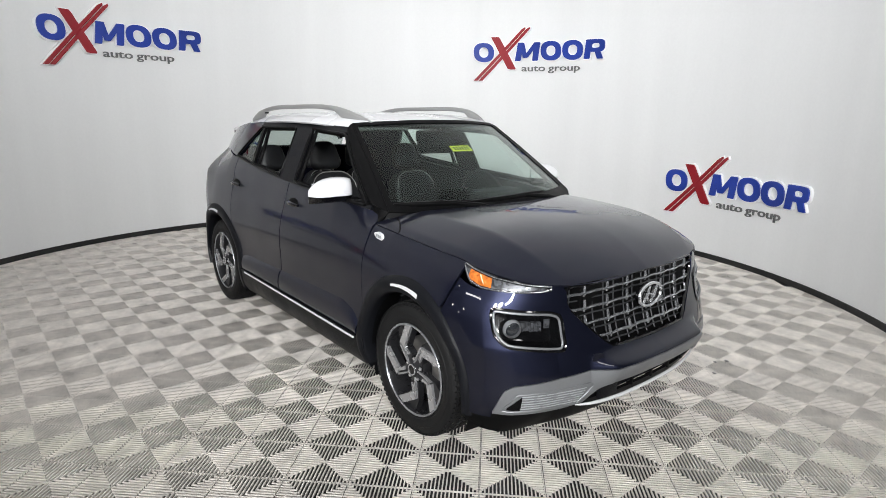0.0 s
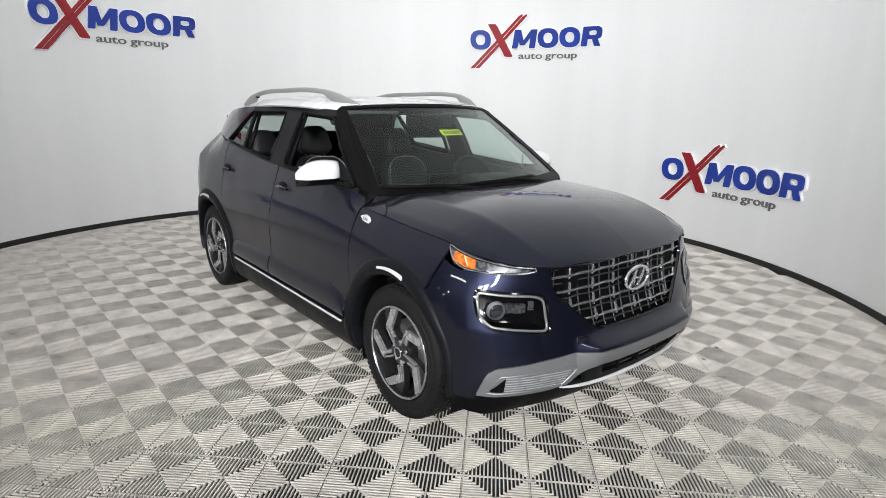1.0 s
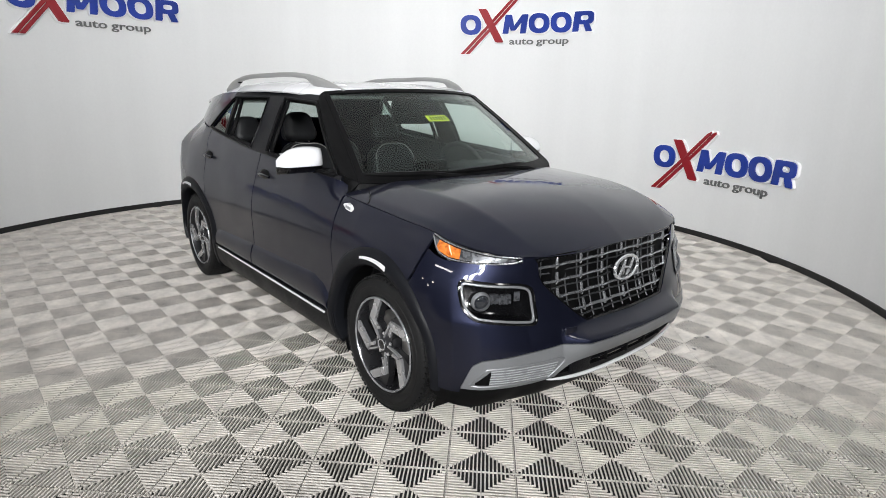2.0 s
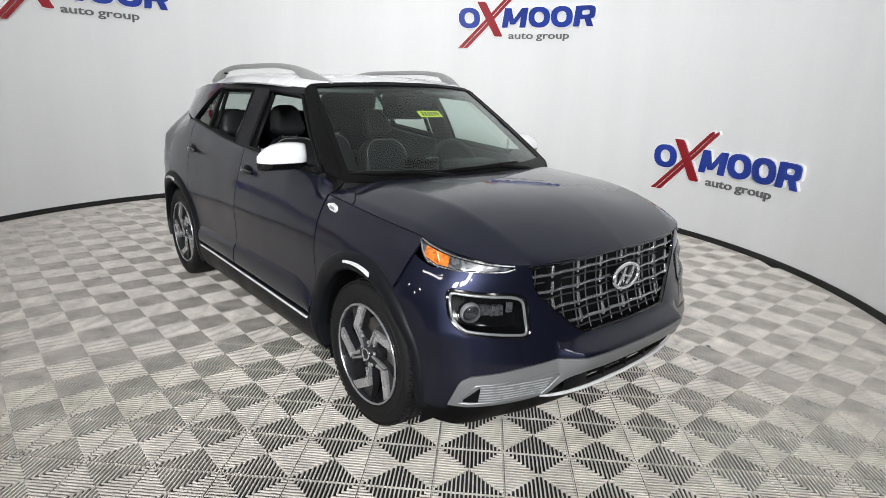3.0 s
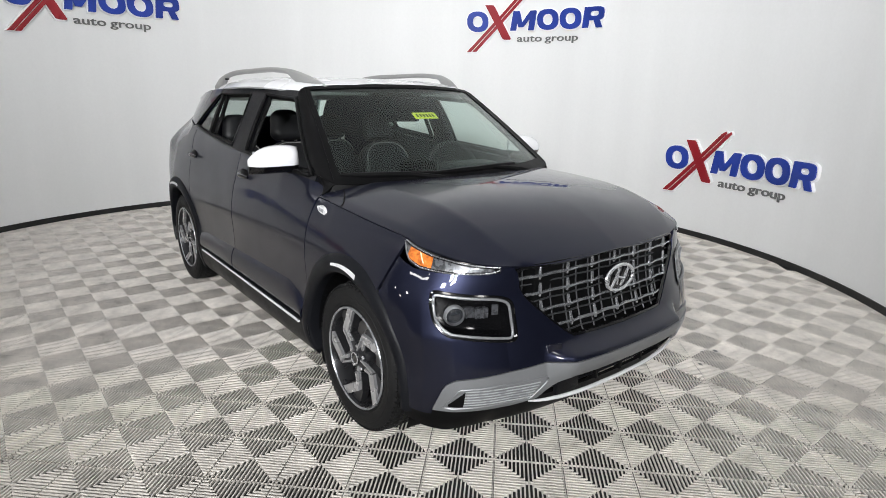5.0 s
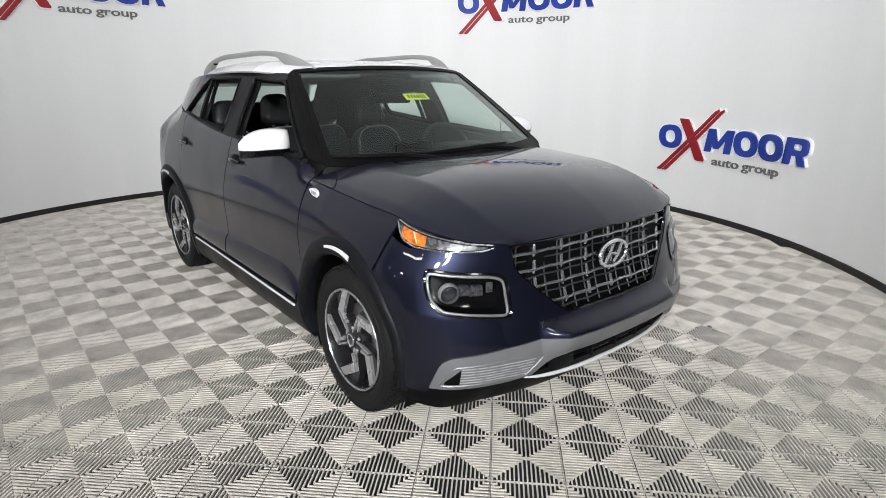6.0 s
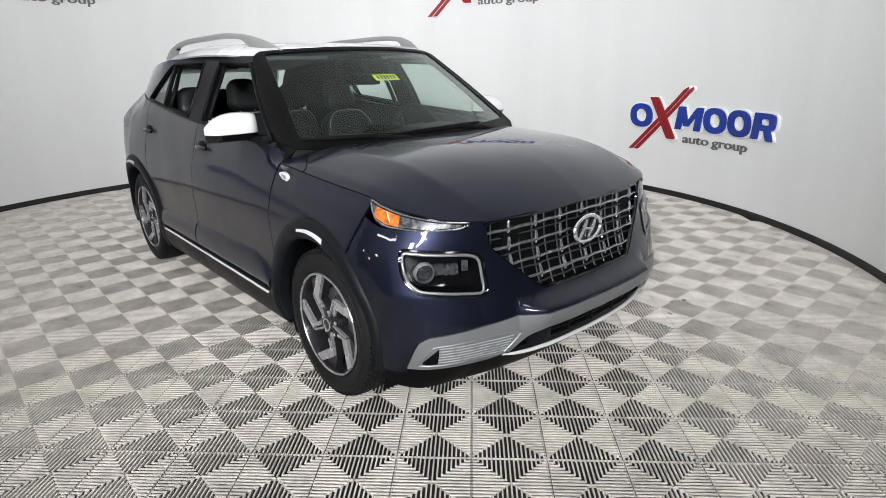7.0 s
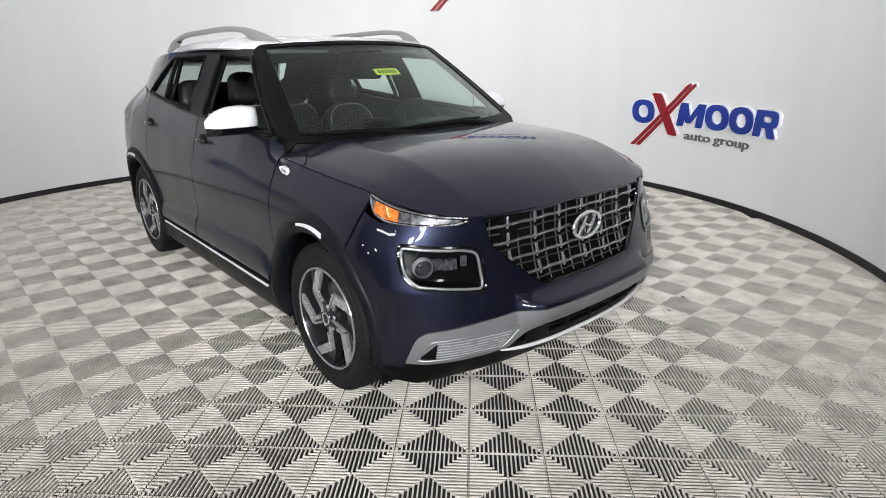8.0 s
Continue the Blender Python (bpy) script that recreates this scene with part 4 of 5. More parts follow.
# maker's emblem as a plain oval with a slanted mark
ec = Vector(body(0, 0.735)) + Vector((0.004, 0, 0))
em = empty("emblem")
em.parent = grille
bm = bmesh.new()
prism(bm, [(0.086 * math.cos(a), 0.051 * math.sin(a)) for a in np.linspace(0, 2 * math.pi, 41)[:-1]], -0.003, 0.012, Matrix.Translation(ec) @ Matrix.Rotation(radians(90), 4, "Z") @ Matrix.Rotation(radians(-4), 4, "X"))
part("emblem_plate", bm, GLOSS, em)
bm = bmesh.new()
tube(bm, [ec + Vector((0.012, 0.088 * math.cos(a), 0.053 * math.sin(a))) for a in np.linspace(0, 2 * math.pi, 41)[:-1]], 0.0075, 8, closed=True)
part("emblem_ring", bm, CHROME, em, "chrome oval ring")
for off, lean in ((-0.030, 0.022), (0.030, 0.022)):
    bm = bmesh.new()
    tube(bm, [ec + Vector((0.012, off - lean, -0.038)), ec + Vector((0.015, off, 0)), ec + Vector((0.012, off + lean, 0.038))], [0.005, 0.007, 0.005], 6)
    part("emblem_mark", bm, CHROME, em)
bm = bmesh.new()
tube(bm, [ec + Vector((0.014, -0.022, 0.006)), ec + Vector((0.016, 0.022, -0.006))], 0.006, 6)
part("emblem_mark", bm, CHROME, em)

for g in (-1, 1):
    # main headlamp
    lamp = empty("headlamp")
    lamp.parent = car
    tagged(lamp, "dark square headlamp with a bright light-guide rim")
    rim = along(HL + HL[:1], 80)[:-1]
    # round the corners
    for _ in range(4):
        rim = 0.25 * np.roll(rim, 1, axis=0) + 0.5 * rim + 0.25 * np.roll(rim, -1, axis=0)
    bm = bmesh.new()
    tube(bm, [Vector(body(g * s, z)) + Vector((0.003, g * 0.002, 0)) for s, z in rim], 0.0054, 8, closed=True)
    part("lamp_rim", bm, SILVER, lamp, "pale light-guide rim")
    cs, cz = rim[:, 0].mean(), rim[:, 1].mean()
    bm = bmesh.new()
    tube(bm, [Vector(body(g * (cs + (s - cs) * 1.075), cz + (z - cz) * 1.13)) + Vector((0.000, 0, 0)) for s, z in rim], 0.007, 6, closed=True)
    part("lamp_gasket", bm, GLOSS, lamp, "gloss black outer bezel")
    bm = bmesh.new()
    n = len(rim)
    depth = ((1.0, 0.0), (0.97, -0.03), (0.90, -0.055), (0.0, -0.06))
    rings = [[bm.verts.new(Vector(body(g * (cs + (s - cs) * k), cz + (z - cz) * k)) + Vector((dx, -g * 0.3 * abs(dx), 0))) for s, z in rim] for k, dx in depth[:3]]
    for r0, r1 in zip(rings, rings[1:]):
        for k in range(n):
            bm.faces.new((r0[k], r0[(k + 1) % n], r1[(k + 1) % n], r1[k]))
    for k in (0.6, 0.3):
        rings.append([bm.verts.new(Vector(body(g * (cs + (s - cs) * k), cz + (z - cz) * k)) + Vector((-0.06, -g * 0.02, 0))) for s, z in rim])
        for i in range(n):
            bm.faces.new((rings[-2][i], rings[-2][(i + 1) % n], rings[-1][(i + 1) % n], rings[-1][i]))
    bm.faces.new(rings[-1])
    part("lamp_bowl", bm, GLOSS, lamp)
    pc = Vector(body(g * 0.882, 0.682)) + Vector((-0.010, -g * 0.004, 0))
    turn = Matrix.Translation(pc) @ Matrix.Rotation(radians(-90 + g * 26), 4, "Z")
    bm = bmesh.new()
    lathe(bm, [(0.032, -0.02), (0.037, -0.012), (0.039, 0.0), (0.036, 0.006), (0.033, 0.005), (0.032, -0.01)], 32, turn @ Matrix.Diagonal((1, -1, 1, 1)))
    part("projector_ring", bm, DARKCHROME, lamp, "chrome projector ring")
    bm = bmesh.new()
    bmesh.ops.create_uvsphere(bm, u_segments=24, v_segments=12, radius=0.031, matrix=turn @ Matrix.Diagonal((1, 0.55, 1, 1)))
    part("projector_lens", bm, LENSGLASS, lamp, "grey glass projector lens")
    for k, (ls, lz) in enumerate(((0.772, 0.684), (0.697, 0.680))):
        pp = Vector(body(g * ls, lz)) + Vector((-0.035, 0, 0))
        bm = bmesh.new()
        box(bm, 0, 0, 0, 0.022, 0.052, 0.040, 0.006, m=Matrix.Translation(pp) @ Matrix.Rotation(radians(g * 24), 4, "Z"))
        for f in range(4):
            box(bm, 0.013, -0.021 + 0.014 * f, 0, 0.006, 0.004, 0.036, 0, m=Matrix.Translation(pp) @ Matrix.Rotation(radians(g * 24), 4, "Z"))
        part("lamp_reflector", bm, CLEARLENS, lamp, "faceted bright reflector")
    bm = bmesh.new()
    pp = Vector(body(g * 0.632, 0.690)) + Vector((-0.022, 0, 0))
    box(bm, 0, 0, 0, 0.006, 0.026, 0.040, 0.003, m=Matrix.Translation(pp) @ Matrix.Rotation(radians(g * 24), 4, "Z"))
    part("side_reflector", bm, CLEARLENS, lamp)
    bm = bmesh.new()
    rings = [[bm.verts.new(Vector(body(g * (cs + (s - cs) * k), cz + (z - cz) * k)) + Vector((-0.001, 0, 0))) for s, z in rim] for k in (1.0, 0.75, 0.5, 0.25)]
    for r0, r1 in zip(rings, rings[1:]):
        for i in range(n):
            bm.faces.new((r0[i], r0[(i + 1) % n], r1[(i + 1) % n], r1[i]))
    bm.faces.new(rings[-1])
    lens = part("lamp_cover", bm, COVER, lamp, "clear lamp cover")
    lens.visible_shadow = False
    # slim turn signal under the bonnet's edge
    sig = empty("turn_signal")
    sig.parent = car
    tagged(sig, "slim turn signal with an amber outer lens")
    up = lambda s: np.interp(s, (0.62, 0.8, 1.1, 1.3, 1.40), (0.845, 0.856, 0.878, 0.897, 0.909))
    dn = lambda s: np.interp(s, (0.62, 0.68, 0.9, 1.15, 1.27, 1.33, 1.40), (0.838, 0.827, 0.824, 0.832, 0.850, 0.873, 0.904))
    # a pale slanted strip paints a reflection onto the amber lens
    q = np.linspace(1.13, 1.195, 8)
    panel("lens_streak", columns(g, q, lambda s: dn(s) + 0.012 + 0.5 * (s - q[0]), lambda s: np.minimum(dn(s) + 0.017 + 0.6 * (s - q[0]), up(s) - 0.008), 3), STREAK, sig, "pale strip painted as a reflection on the amber lens", thick=0.004, lift=0.0045)
    for nm, s0, s1, mt, lb in (("amber_lens", 1.06, 1.30, AMBER, "amber outer lens"), ("lens_tip", 1.303, 1.385, CLEARLENS, "clear outer tip"), ("clear_lens", 0.66, 1.057, CLEARLENS, "clear inner lens")):
        panel(nm, columns(g, np.linspace(s0, s1, 24), lambda s: dn(s) + 0.005, lambda s: up(s) - 0.006, 6), mt, sig, lb, thick=0.02, lift=0.003)
    ss = np.linspace(0.63, 1.395, 40)
    loop = [body(g * s, up(s)) for s in ss] + [body(g * s, dn(s)) for s in ss[::-1]]
    bm = bmesh.new()
    tube(bm, [Vector(p) + Vector((0.003, g * 0.002, 0.001)) for p in loop], 0.0032, 6, closed=True)
    part("signal_rim", bm, GRILLECHROME, sig, "thin bright rim")
    panel("signal_back", columns(g, np.linspace(0.60, 1.392, 40), lambda s: dn(s) - 0.006, lambda s: up(s) + 0.008, 4), GLOSS, sig, thick=0.02, lift=-0.004)


# ---- the car: mirrors ----
for g in (-1, 1):
    mirror = empty("side_mirror")
    mirror.parent = car
    tagged(mirror, "door mirror with a white cap")
    mc = Vector((0.578, g * 0.846, 1.094))

    def cap(m0, m1, lift=0.0):
        bm = bmesh.new()
        rows_ = []
        for i in range(17):
            a = i / 16
            yy = -0.135 + 0.25 * a
            h1 = 0.084 * (1 - 0.78 * (1 - a) ** 4.5) * (1 - 0.18 * a**6)
            h0 = -0.052
            dx = 0.075 * math.sqrt(max(0.02, 1 - (2 * a - 1) ** 4))
            ring = []
            for k in range(20):
                b = 2 * math.pi * k / 20
                cz = math.sin(b)
                zz = h1 * cz if cz > 0 else -h0 * cz
                ring.append((mc.x - 0.02 + dx * (1 if math.cos(b) > 0 else 0.35) * abs(math.cos(b)) ** 0.75 * (1 if math.cos(b) > 0 else -1), mc.y - g * yy, mc.z + max(m0, min(m1, zz))))
            rows_.append([bm.verts.new(p) for p in ring])
        for r0, r1 in zip(rows_, rows_[1:]):
            for k in range(20):
                bm.faces.new((r0[k], r0[(k + 1) % 20], r1[(k + 1) % 20], r1[k]))
        bm.faces.new(rows_[0])
        bm.faces.new(rows_[-1])
        return bm

    part("mirror_cap", cap(-0.012, 1.0), WHITE, mirror, "glossy white mirror cap", smooth=50)
    part("mirror_base", cap(-1.0, -0.014), GLOSS, mirror, "black lower mirror shell", smooth=50)
    bm = bmesh.new()
    tube(bm, [(mc.x - 0.01, mc.y - g * 0.06, mc.z - 0.035), (mc.x + 0.03, mc.y - g * 0.13, mc.z - 0.05), (mc.x + 0.10, g * 0.745, mc.z - 0.05)], [0.026, 0.028, 0.034], 10, flat=0.7)
    part("mirror_arm", bm, BLACK, mirror, "black mirror arm")
    bm = bmesh.new()
    box(bm, mc.x - 0.047, mc.y, mc.z + 0.008, 0.004, 0.20, 0.085, 0.001)
    part("mirror_glass", bm, CHROME, mirror, "mirror glass")


# ---- the car: wheels ----
def wheel(cx, g):
    w = empty("wheel", cx, g * 0.730, 0.322)
    w.parent = car
    tagged(w, "two-tone machined alloy wheel with a black tyre")
    w.matrix_basis = pose(cx, g * 0.730, 0.328, 0, 0 if g < 0 else 36, 0 if g < 0 else 180)
    # the wheel's outer side faces -y here
    bm = bmesh.new()
    prof = [(0.222, -0.085), (0.231, -0.095), (0.236, -0.0985), (0.2385, -0.0975), (0.241, -0.100), (0.262, -0.104), (0.276, -0.1035), (0.278, -0.1015), (0.296, -0.099), (0.312, -0.090), (0.320, -0.077), (0.3225, -0.055), (0.323, 0.0), (0.3225, 0.055), (0.320, 0.078), (0.304, 0.098), (0.262, 0.103), (0.222, 0.085), (0.215, 0.0)]
    lathe(bm, prof, 72)
    tyre = part("tyre", bm, RUBBER, w, "black road tyre with fine tread")
    # tread blocks: shoulder ribs and grooves
    bm = bmesh.new()
    for k in range(72):
        for off, yy in ((0.0, -0.066), (0.5, -0.030), (0.25, 0.004), (0.75, 0.036), (0.5, 0.068)):
            a = 2 * math.pi * (k + off) / 72
            rr = 0.3225 if abs(yy) < 0.06 else 0.3190
            m = Matrix.Rotation(-a, 4, "Y") @ Matrix.Translation((rr, yy, 0)) @ Matrix.Rotation(radians(18 if yy < 0 else -18), 4, "X")
            box(bm, 0, 0, 0, 0.011, 0.026, 0.0205, 0, m=m)
        a = 2 * math.pi * k / 72
        for g2 in (-1, 1):
            box(bm, 0, 0, 0, 0.009, 0.026, 0.0185, 0, m=Matrix.Rotation(-a, 4, "Y") @ Matrix.Translation((0.3085, g2 * 0.0825, 0)) @ Matrix.Rotation(radians(g2 * -38), 4, "Z"))
    part("tread", bm, RUBBER, tyre, smooth=0)
    bm = bmesh.new()
    lathe(bm, [(0.2265, -0.090), (0.2255, -0.098), (0.218, -0.099), (0.213, -0.090), (0.206, -0.055), (0.200, 0.0), (0.204, 0.08), (0.212, 0.085), (0.22, 0.0)], 64)
    rim = part("rim", bm, ALLOYDARK, w, "dark alloy rim")
    bm = bmesh.new()
    lathe(bm, [(0.2275, -0.0965), (0.2255, -0.1005), (0.2195, -0.1015), (0.2165, -0.097)], 64)
    part("rim_lip", bm, DARKCHROME, rim, "bright machined lip")
    bm = bmesh.new()
    lathe(bm, [(0.0, -0.012), (0.15, -0.012), (0.15, 0.004), (0.0, 0.004)], 40, closed=False)
    part("brake_disc", bm, STEEL, w, "grey brake disc")
    bm = bmesh.new()
    box(bm, 0.125, -0.028, 0.03, 0.06, 0.05, 0.15, 0.012)
    part("brake_caliper", bm, STEEL, w)
    hub = bmesh.new()
    lathe(hub, [(0.0, -0.092), (0.030, -0.092), (0.036, -0.086), (0.068, -0.080), (0.072, -0.06), (0.06, -0.02), (0.0, -0.02)], 40, closed=False)
    hubo = part("hub", hub, ALLOYDARK, w)
    bm = bmesh.new()
    lathe(bm, [(0.0, -0.0965), (0.026, -0.0965), (0.030, -0.091), (0.0, -0.088)], 32, closed=False)
    part("centre_cap", bm, GLOSS, hubo, "round centre cap")
    bm = bmesh.new()
    lathe(bm, [(0.0225, -0.0965), (0.0225, -0.099), (0.0275, -0.099), (0.0275, -0.0955)], 32)
    part("cap_ring", bm, CHROME, hubo)
    for k in range(5):
        m = Matrix.Rotation(radians(72 * k - 127), 4, "Y")
        # dark beam that kinks on its way to the rim
        bm = bmesh.new()
        prism(bm, [(0.030, -0.026), (0.030, 0.026), (0.115, 0.032), (0.150, 0.034), (0.2120, 0.010), (0.2140, -0.030), (0.2025, -0.0766), (0.192, -0.0985), (0.1805, -0.1178), (0.110, -0.010), (0.080, -0.022)], -0.080, -0.046, m)
        sp = part("spoke", bm, ALLOYDARK, w, "dark kinked spoke with bright machined faces")
        # the broad face from the kink to the rim
        bm = bmesh.new()
        prism(bm, [(0.114, -0.0015), (0.145, 0.024), (0.2025, -0.0766), (0.192, -0.0985), (0.1805, -0.1178)], -0.0935, -0.070, m)
        part("spoke_face", bm, ALLOY, sp, "bright machined outer face")
        # a thin bright line from the hub along the beam's edge, and a wedge before the kink
        bm = bmesh.new()
        prism(bm, [(0.036, 0.011), (0.036, 0.017), (0.140, 0.0290), (0.128, 0.0200)], -0.0925, -0.070, m)
        part("spoke_edge", bm, ALLOY, sp, "thin bright edge")
        bm = bmesh.new()
        prism(bm, [(0.072, -0.014), (0.112, -0.003), (0.126, 0.010), (0.078, 0.004)], -0.0905, -0.070, m)
        part("spoke_wedge", bm, ALLOY, sp, "bright machined wedge")
        # wheel nut in its pocket
        a = radians(72 * k - 91)
        spot = Matrix.Translation((0.052 * math.cos(a), -0.080, -0.052 * math.sin(a)))
        bm = bmesh.new()
        lathe(bm, [(0.0, -0.001), (0.0125, -0.001), (0.0145, -0.004), (0.0160, -0.001), (0.0160, 0.006), (0.0, 0.006)], 16, spot, closed=False)
        part("nut_pocket", bm, BLACK, hubo)
        bm = bmesh.new()
        lathe(bm, [(0.0, -0.007), (0.008, -0.007), (0.0095, -0.004), (0.0095, 0.004), (0.0, 0.004)], 6, spot, closed=False)
        part("wheel_nut", bm, CHROME, hubo)
    return w


for cx in (1.26, -1.26):
    for g in (-1, 1):
        wheel(cx, g)


# ---- the car: inside ----
def cushion(bm, outline, depth, m, edge=0.03, seg=3):
    """A padded slab of an (x, z) outline, rounded at its rim."""
    n = len(outline)
    c = np.array(outline).mean(axis=0)
    rings = []
    for k in range(2 * seg + 2):
        side = -1 if k <= seg else 1
        t = (k if k <= seg else 2 * seg + 1 - k) / seg
        inset = edge * (1 - math.sin(t * math.pi / 2))
        y = side * (depth / 2 - edge + edge * math.cos(t * math.pi / 2)) if True else 0
        pts = []
        for p in np.array(outline):
            d = p - c
            L = np.linalg.norm(d)
            pts.append(bm.verts.new(m @ Vector((c[0] + d[0] * (L - inset) / L, y, c[1] + d[1] * (L - inset) / L))))
        rings.append(pts)
    for r0, r1 in zip(rings, rings[1:]):
        for i in range(n):
            bm.faces.new((r0[i], r0[(i + 1) % n], r1[(i + 1) % n], r1[i]))
    bm.faces.new(rings[0])
    bm.faces.new(rings[-1][::-1])


def round_outline(w0, w1, h, n=8):
    """A tapering slab, w0 wide at its foot and w1 at its top, with rounded corners."""
    pts = []
    top = min(0.14, 0.36 * w1)
    for cx, cz, a0, r in ((w1 / 2 - top, h - top, 0, top), (-w1 / 2 + top, h - top, 90, top), (-w0 / 2 + 0.05, 0.05, 180, 0.05), (w0 / 2 - 0.05, 0.05, 270, 0.05)):
        for k in range(n):
            a = radians(a0 + 90 * k / (n - 1))
            pts.append((cx + r * math.cos(a), cz + r * math.sin(a)))
    return pts


def seat(x, y, parent, back=0.60, width=0.50, lean=22):
    s = empty("seat", x, y, 0.42)
    s.parent = parent
    tagged(s, "black leather seat with pale piping")
    bm = bmesh.new()
    box(bm, 0.0, 0, 0.06, 0.50, width, 0.16, 0.05, seg=3)
    part("seat_cushion", bm, LEATHER, s)
    # backrest faces +x
    m = Matrix.Translation((-0.24, 0, 0.10)) @ Matrix.Rotation(radians(-lean), 4, "Y") @ Matrix.Rotation(radians(90), 4, "Z")
    bm = bmesh.new()
    cushion(bm, round_outline(width, width - 0.12, back), 0.14, m, 0.045)
    part("seat_back", bm, LEATHER, s)
    bm = bmesh.new()
    o = round_outline(width - 0.05, width - 0.16, back - 0.02)[:16]
    tube(bm, [m @ Vector((px, -0.066, pz)) for px, pz in o], 0.0028, 6)
    part("seat_piping", bm, PIPING, s, "pale piping along the backrest")
    bm = bmesh.new()
    cushion(bm, [(px, pz + back + 0.018) for px, pz in round_outline(0.235, 0.205, 0.205)], 0.10, m, 0.045)
    part("headrest", bm, LEATHER, s)
    for d in (-0.05, 0.05):
        bm = bmesh.new()
        tube(bm, [m @ Vector((d, 0, back - 0.04)), m @ Vector((d, 0, back + 0.06))], 0.006, 6)
        part("headrest_post", bm, STEEL, s)
    return s


seat(0.04, -0.335, car, back=0.612)
seat(0.09, 0.335, car, back=0.588)
for y in (-0.42, 0.0, 0.42):
    seat(-0.78, y * 0.95, car, back=0.53, width=0.42, lean=20)

bm = bmesh.new()
rows_ = []
for i in range(13):
    y = -0.72 + 1.44 * i / 12
    cxx = 0.09 * (1 - (y / 0.72) ** 2)
    prof = [(0.98 + cxx, 0.985), (0.80 + cxx, 1.005), (0.62 + cxx, 0.985), (0.55 + cxx, 0.93), (0.56 + cxx, 0.80), (0.66 + cxx, 0.62), (0.98 + cxx, 0.60)]
    rows_.append([bm.verts.new((x, y, z)) for x, z in prof])
for r0, r1 in zip(rows_, rows_[1:]):
    for k in range(7):
        bm.faces.new((r0[k], r0[(k + 1) % 7], r1[(k + 1) % 7], r1[k]))
bm.faces.new(rows_[0])
bm.faces.new(rows_[-1])
dash = part("dashboard", bm, TRIM, car, "charcoal dashboard")
bm = bmesh.new()
box(bm, 0.60, 0.36, 1.01, 0.16, 0.34, 0.05, 0.02)
part("instrument_hood", bm, TRIM, dash)
bm = bmesh.new()
box(bm, 0.60, -0.02, 1.0, 0.03, 0.24, 0.13, 0.012)
part("centre_screen", bm, GLOSS, dash, "dark centre screen")
sw = empty("steering_wheel")
sw.parent = car
m = Matrix.Translation((0.475, 0.36, 0.963)) @ Matrix.Rotation(radians(62), 4, "Y")
bm = bmesh.new()
tube(bm, [m @ Vector((0.185 * math.cos(a), 0.185 * math.sin(a), 0)) for a in np.linspace(0, 2 * math.pi, 37)[:-1]], 0.016, 8, closed=True)
part("wheel_rim", bm, LEATHER, sw, "black steering wheel rim")
for a in (80, 280, 0):
    bm = bmesh.new()
    tube(bm, [m @ Vector((0, 0, -0.03)), m @ Vector((0.18 * math.cos(radians(a)), 0.18 * math.sin(radians(a)), 0))], 0.018, 6, flat=0.5)
    part("wheel_spoke", bm, LEATHER, sw)
bm = bmesh.new()
lathe(bm, [(0.0, -0.02), (0.06, -0.015), (0.065, 0.03), (0.0, 0.03)], 24, m @ Matrix.Rotation(radians(90), 4, "X"), closed=False)
part("horn_pad", bm, TRIM, sw)
bm = bmesh.new()
tube(bm, [m @ Vector((0, 0, 0.0)), (0.70, 0.36, 0.86)], 0.035, 8)
part("steering_column", bm, TRIM, sw)

# headliner, door cards, floor, inner pillars
hx = np.linspace(-1.5, 0.33, 20)[:, None]
hv = np.linspace(-0.94, 0.94, 17)[None, :]
P = np.stack([hx + 0 * hv - 0.05 * hv**2, hv * ROOF_W(hx), ROOF_Z(hx) - 0.045 - 0.018 * hv**2 - 0.03 * hv**8], axis=-1)
panel("headliner", P, LINER, car, "grey headliner", thick=0.008)
for g in (-1, 1):
    for s0, s1 in ((2.2, 3.13), (3.17, 3.95)):
        P = columns(g, np.linspace(s0, s1, 12), lambda s: 0.30 + 0 * s, lambda s: BELT(3.0 - s) - 0.012, 10)
        P[..., 1] -= g * 0.065
        panel("door_card", P, TRIM, car, "charcoal inner door trim", thick=0.02)
bm = bmesh.new()
box(bm, -0.3, 0, 0.33, 2.5, 1.44, 0.03)
box(bm, 0.3, 0, 0.52, 0.8, 0.2, 0.30, 0.03)
part("cabin_floor", bm, TRIM, car, "dark carpet and console")
bm = bmesh.new()
box(bm, -1.45, 0, 0.85, 0.5, 1.36, 0.05, 0.01)
part("parcel_shelf", bm, TRIM, car)

# inside mirror, sensor housing, sticker
bm = bmesh.new()
c = Vector(shield_point(np.array([0.14]), np.array([0.0]))[0])
box(bm, c.x - 0.095, 0.0, c.z - 0.040, 0.15, 0.27, 0.075, 0.02)
sens = part("sensor_housing", bm, BLACK, car, "black sensor housing behind the windscreen")
bm = bmesh.new()
box(bm, 0, 0, 0, 0.035, 0.255, 0.078, 0.018, m=Matrix.Translation((c.x - 0.075, -0.045, c.z - 0.105)) @ Matrix.Rotation(radians(-12), 4, "Z") @ Matrix.Rotation(radians(10), 4, "Y"))
part("inside_mirror", bm, BLACK, sens, "black inside mirror")
for y in (-0.36, 0.36):
    bm = bmesh.new()
    box(bm, 0, 0, 0, 0.15, 0.36, 0.018, 0.006, m=Matrix.Translation((0.27, y, 1.428)) @ Matrix.Rotation(radians(10), 4, "Y"))
    part("sun_visor", bm, LINER, car, "grey sun visor")
U, V2 = np.meshgrid(np.linspace(0.312, 0.378, 4), np.linspace(-0.15, 0.10, 5), indexing="ij")
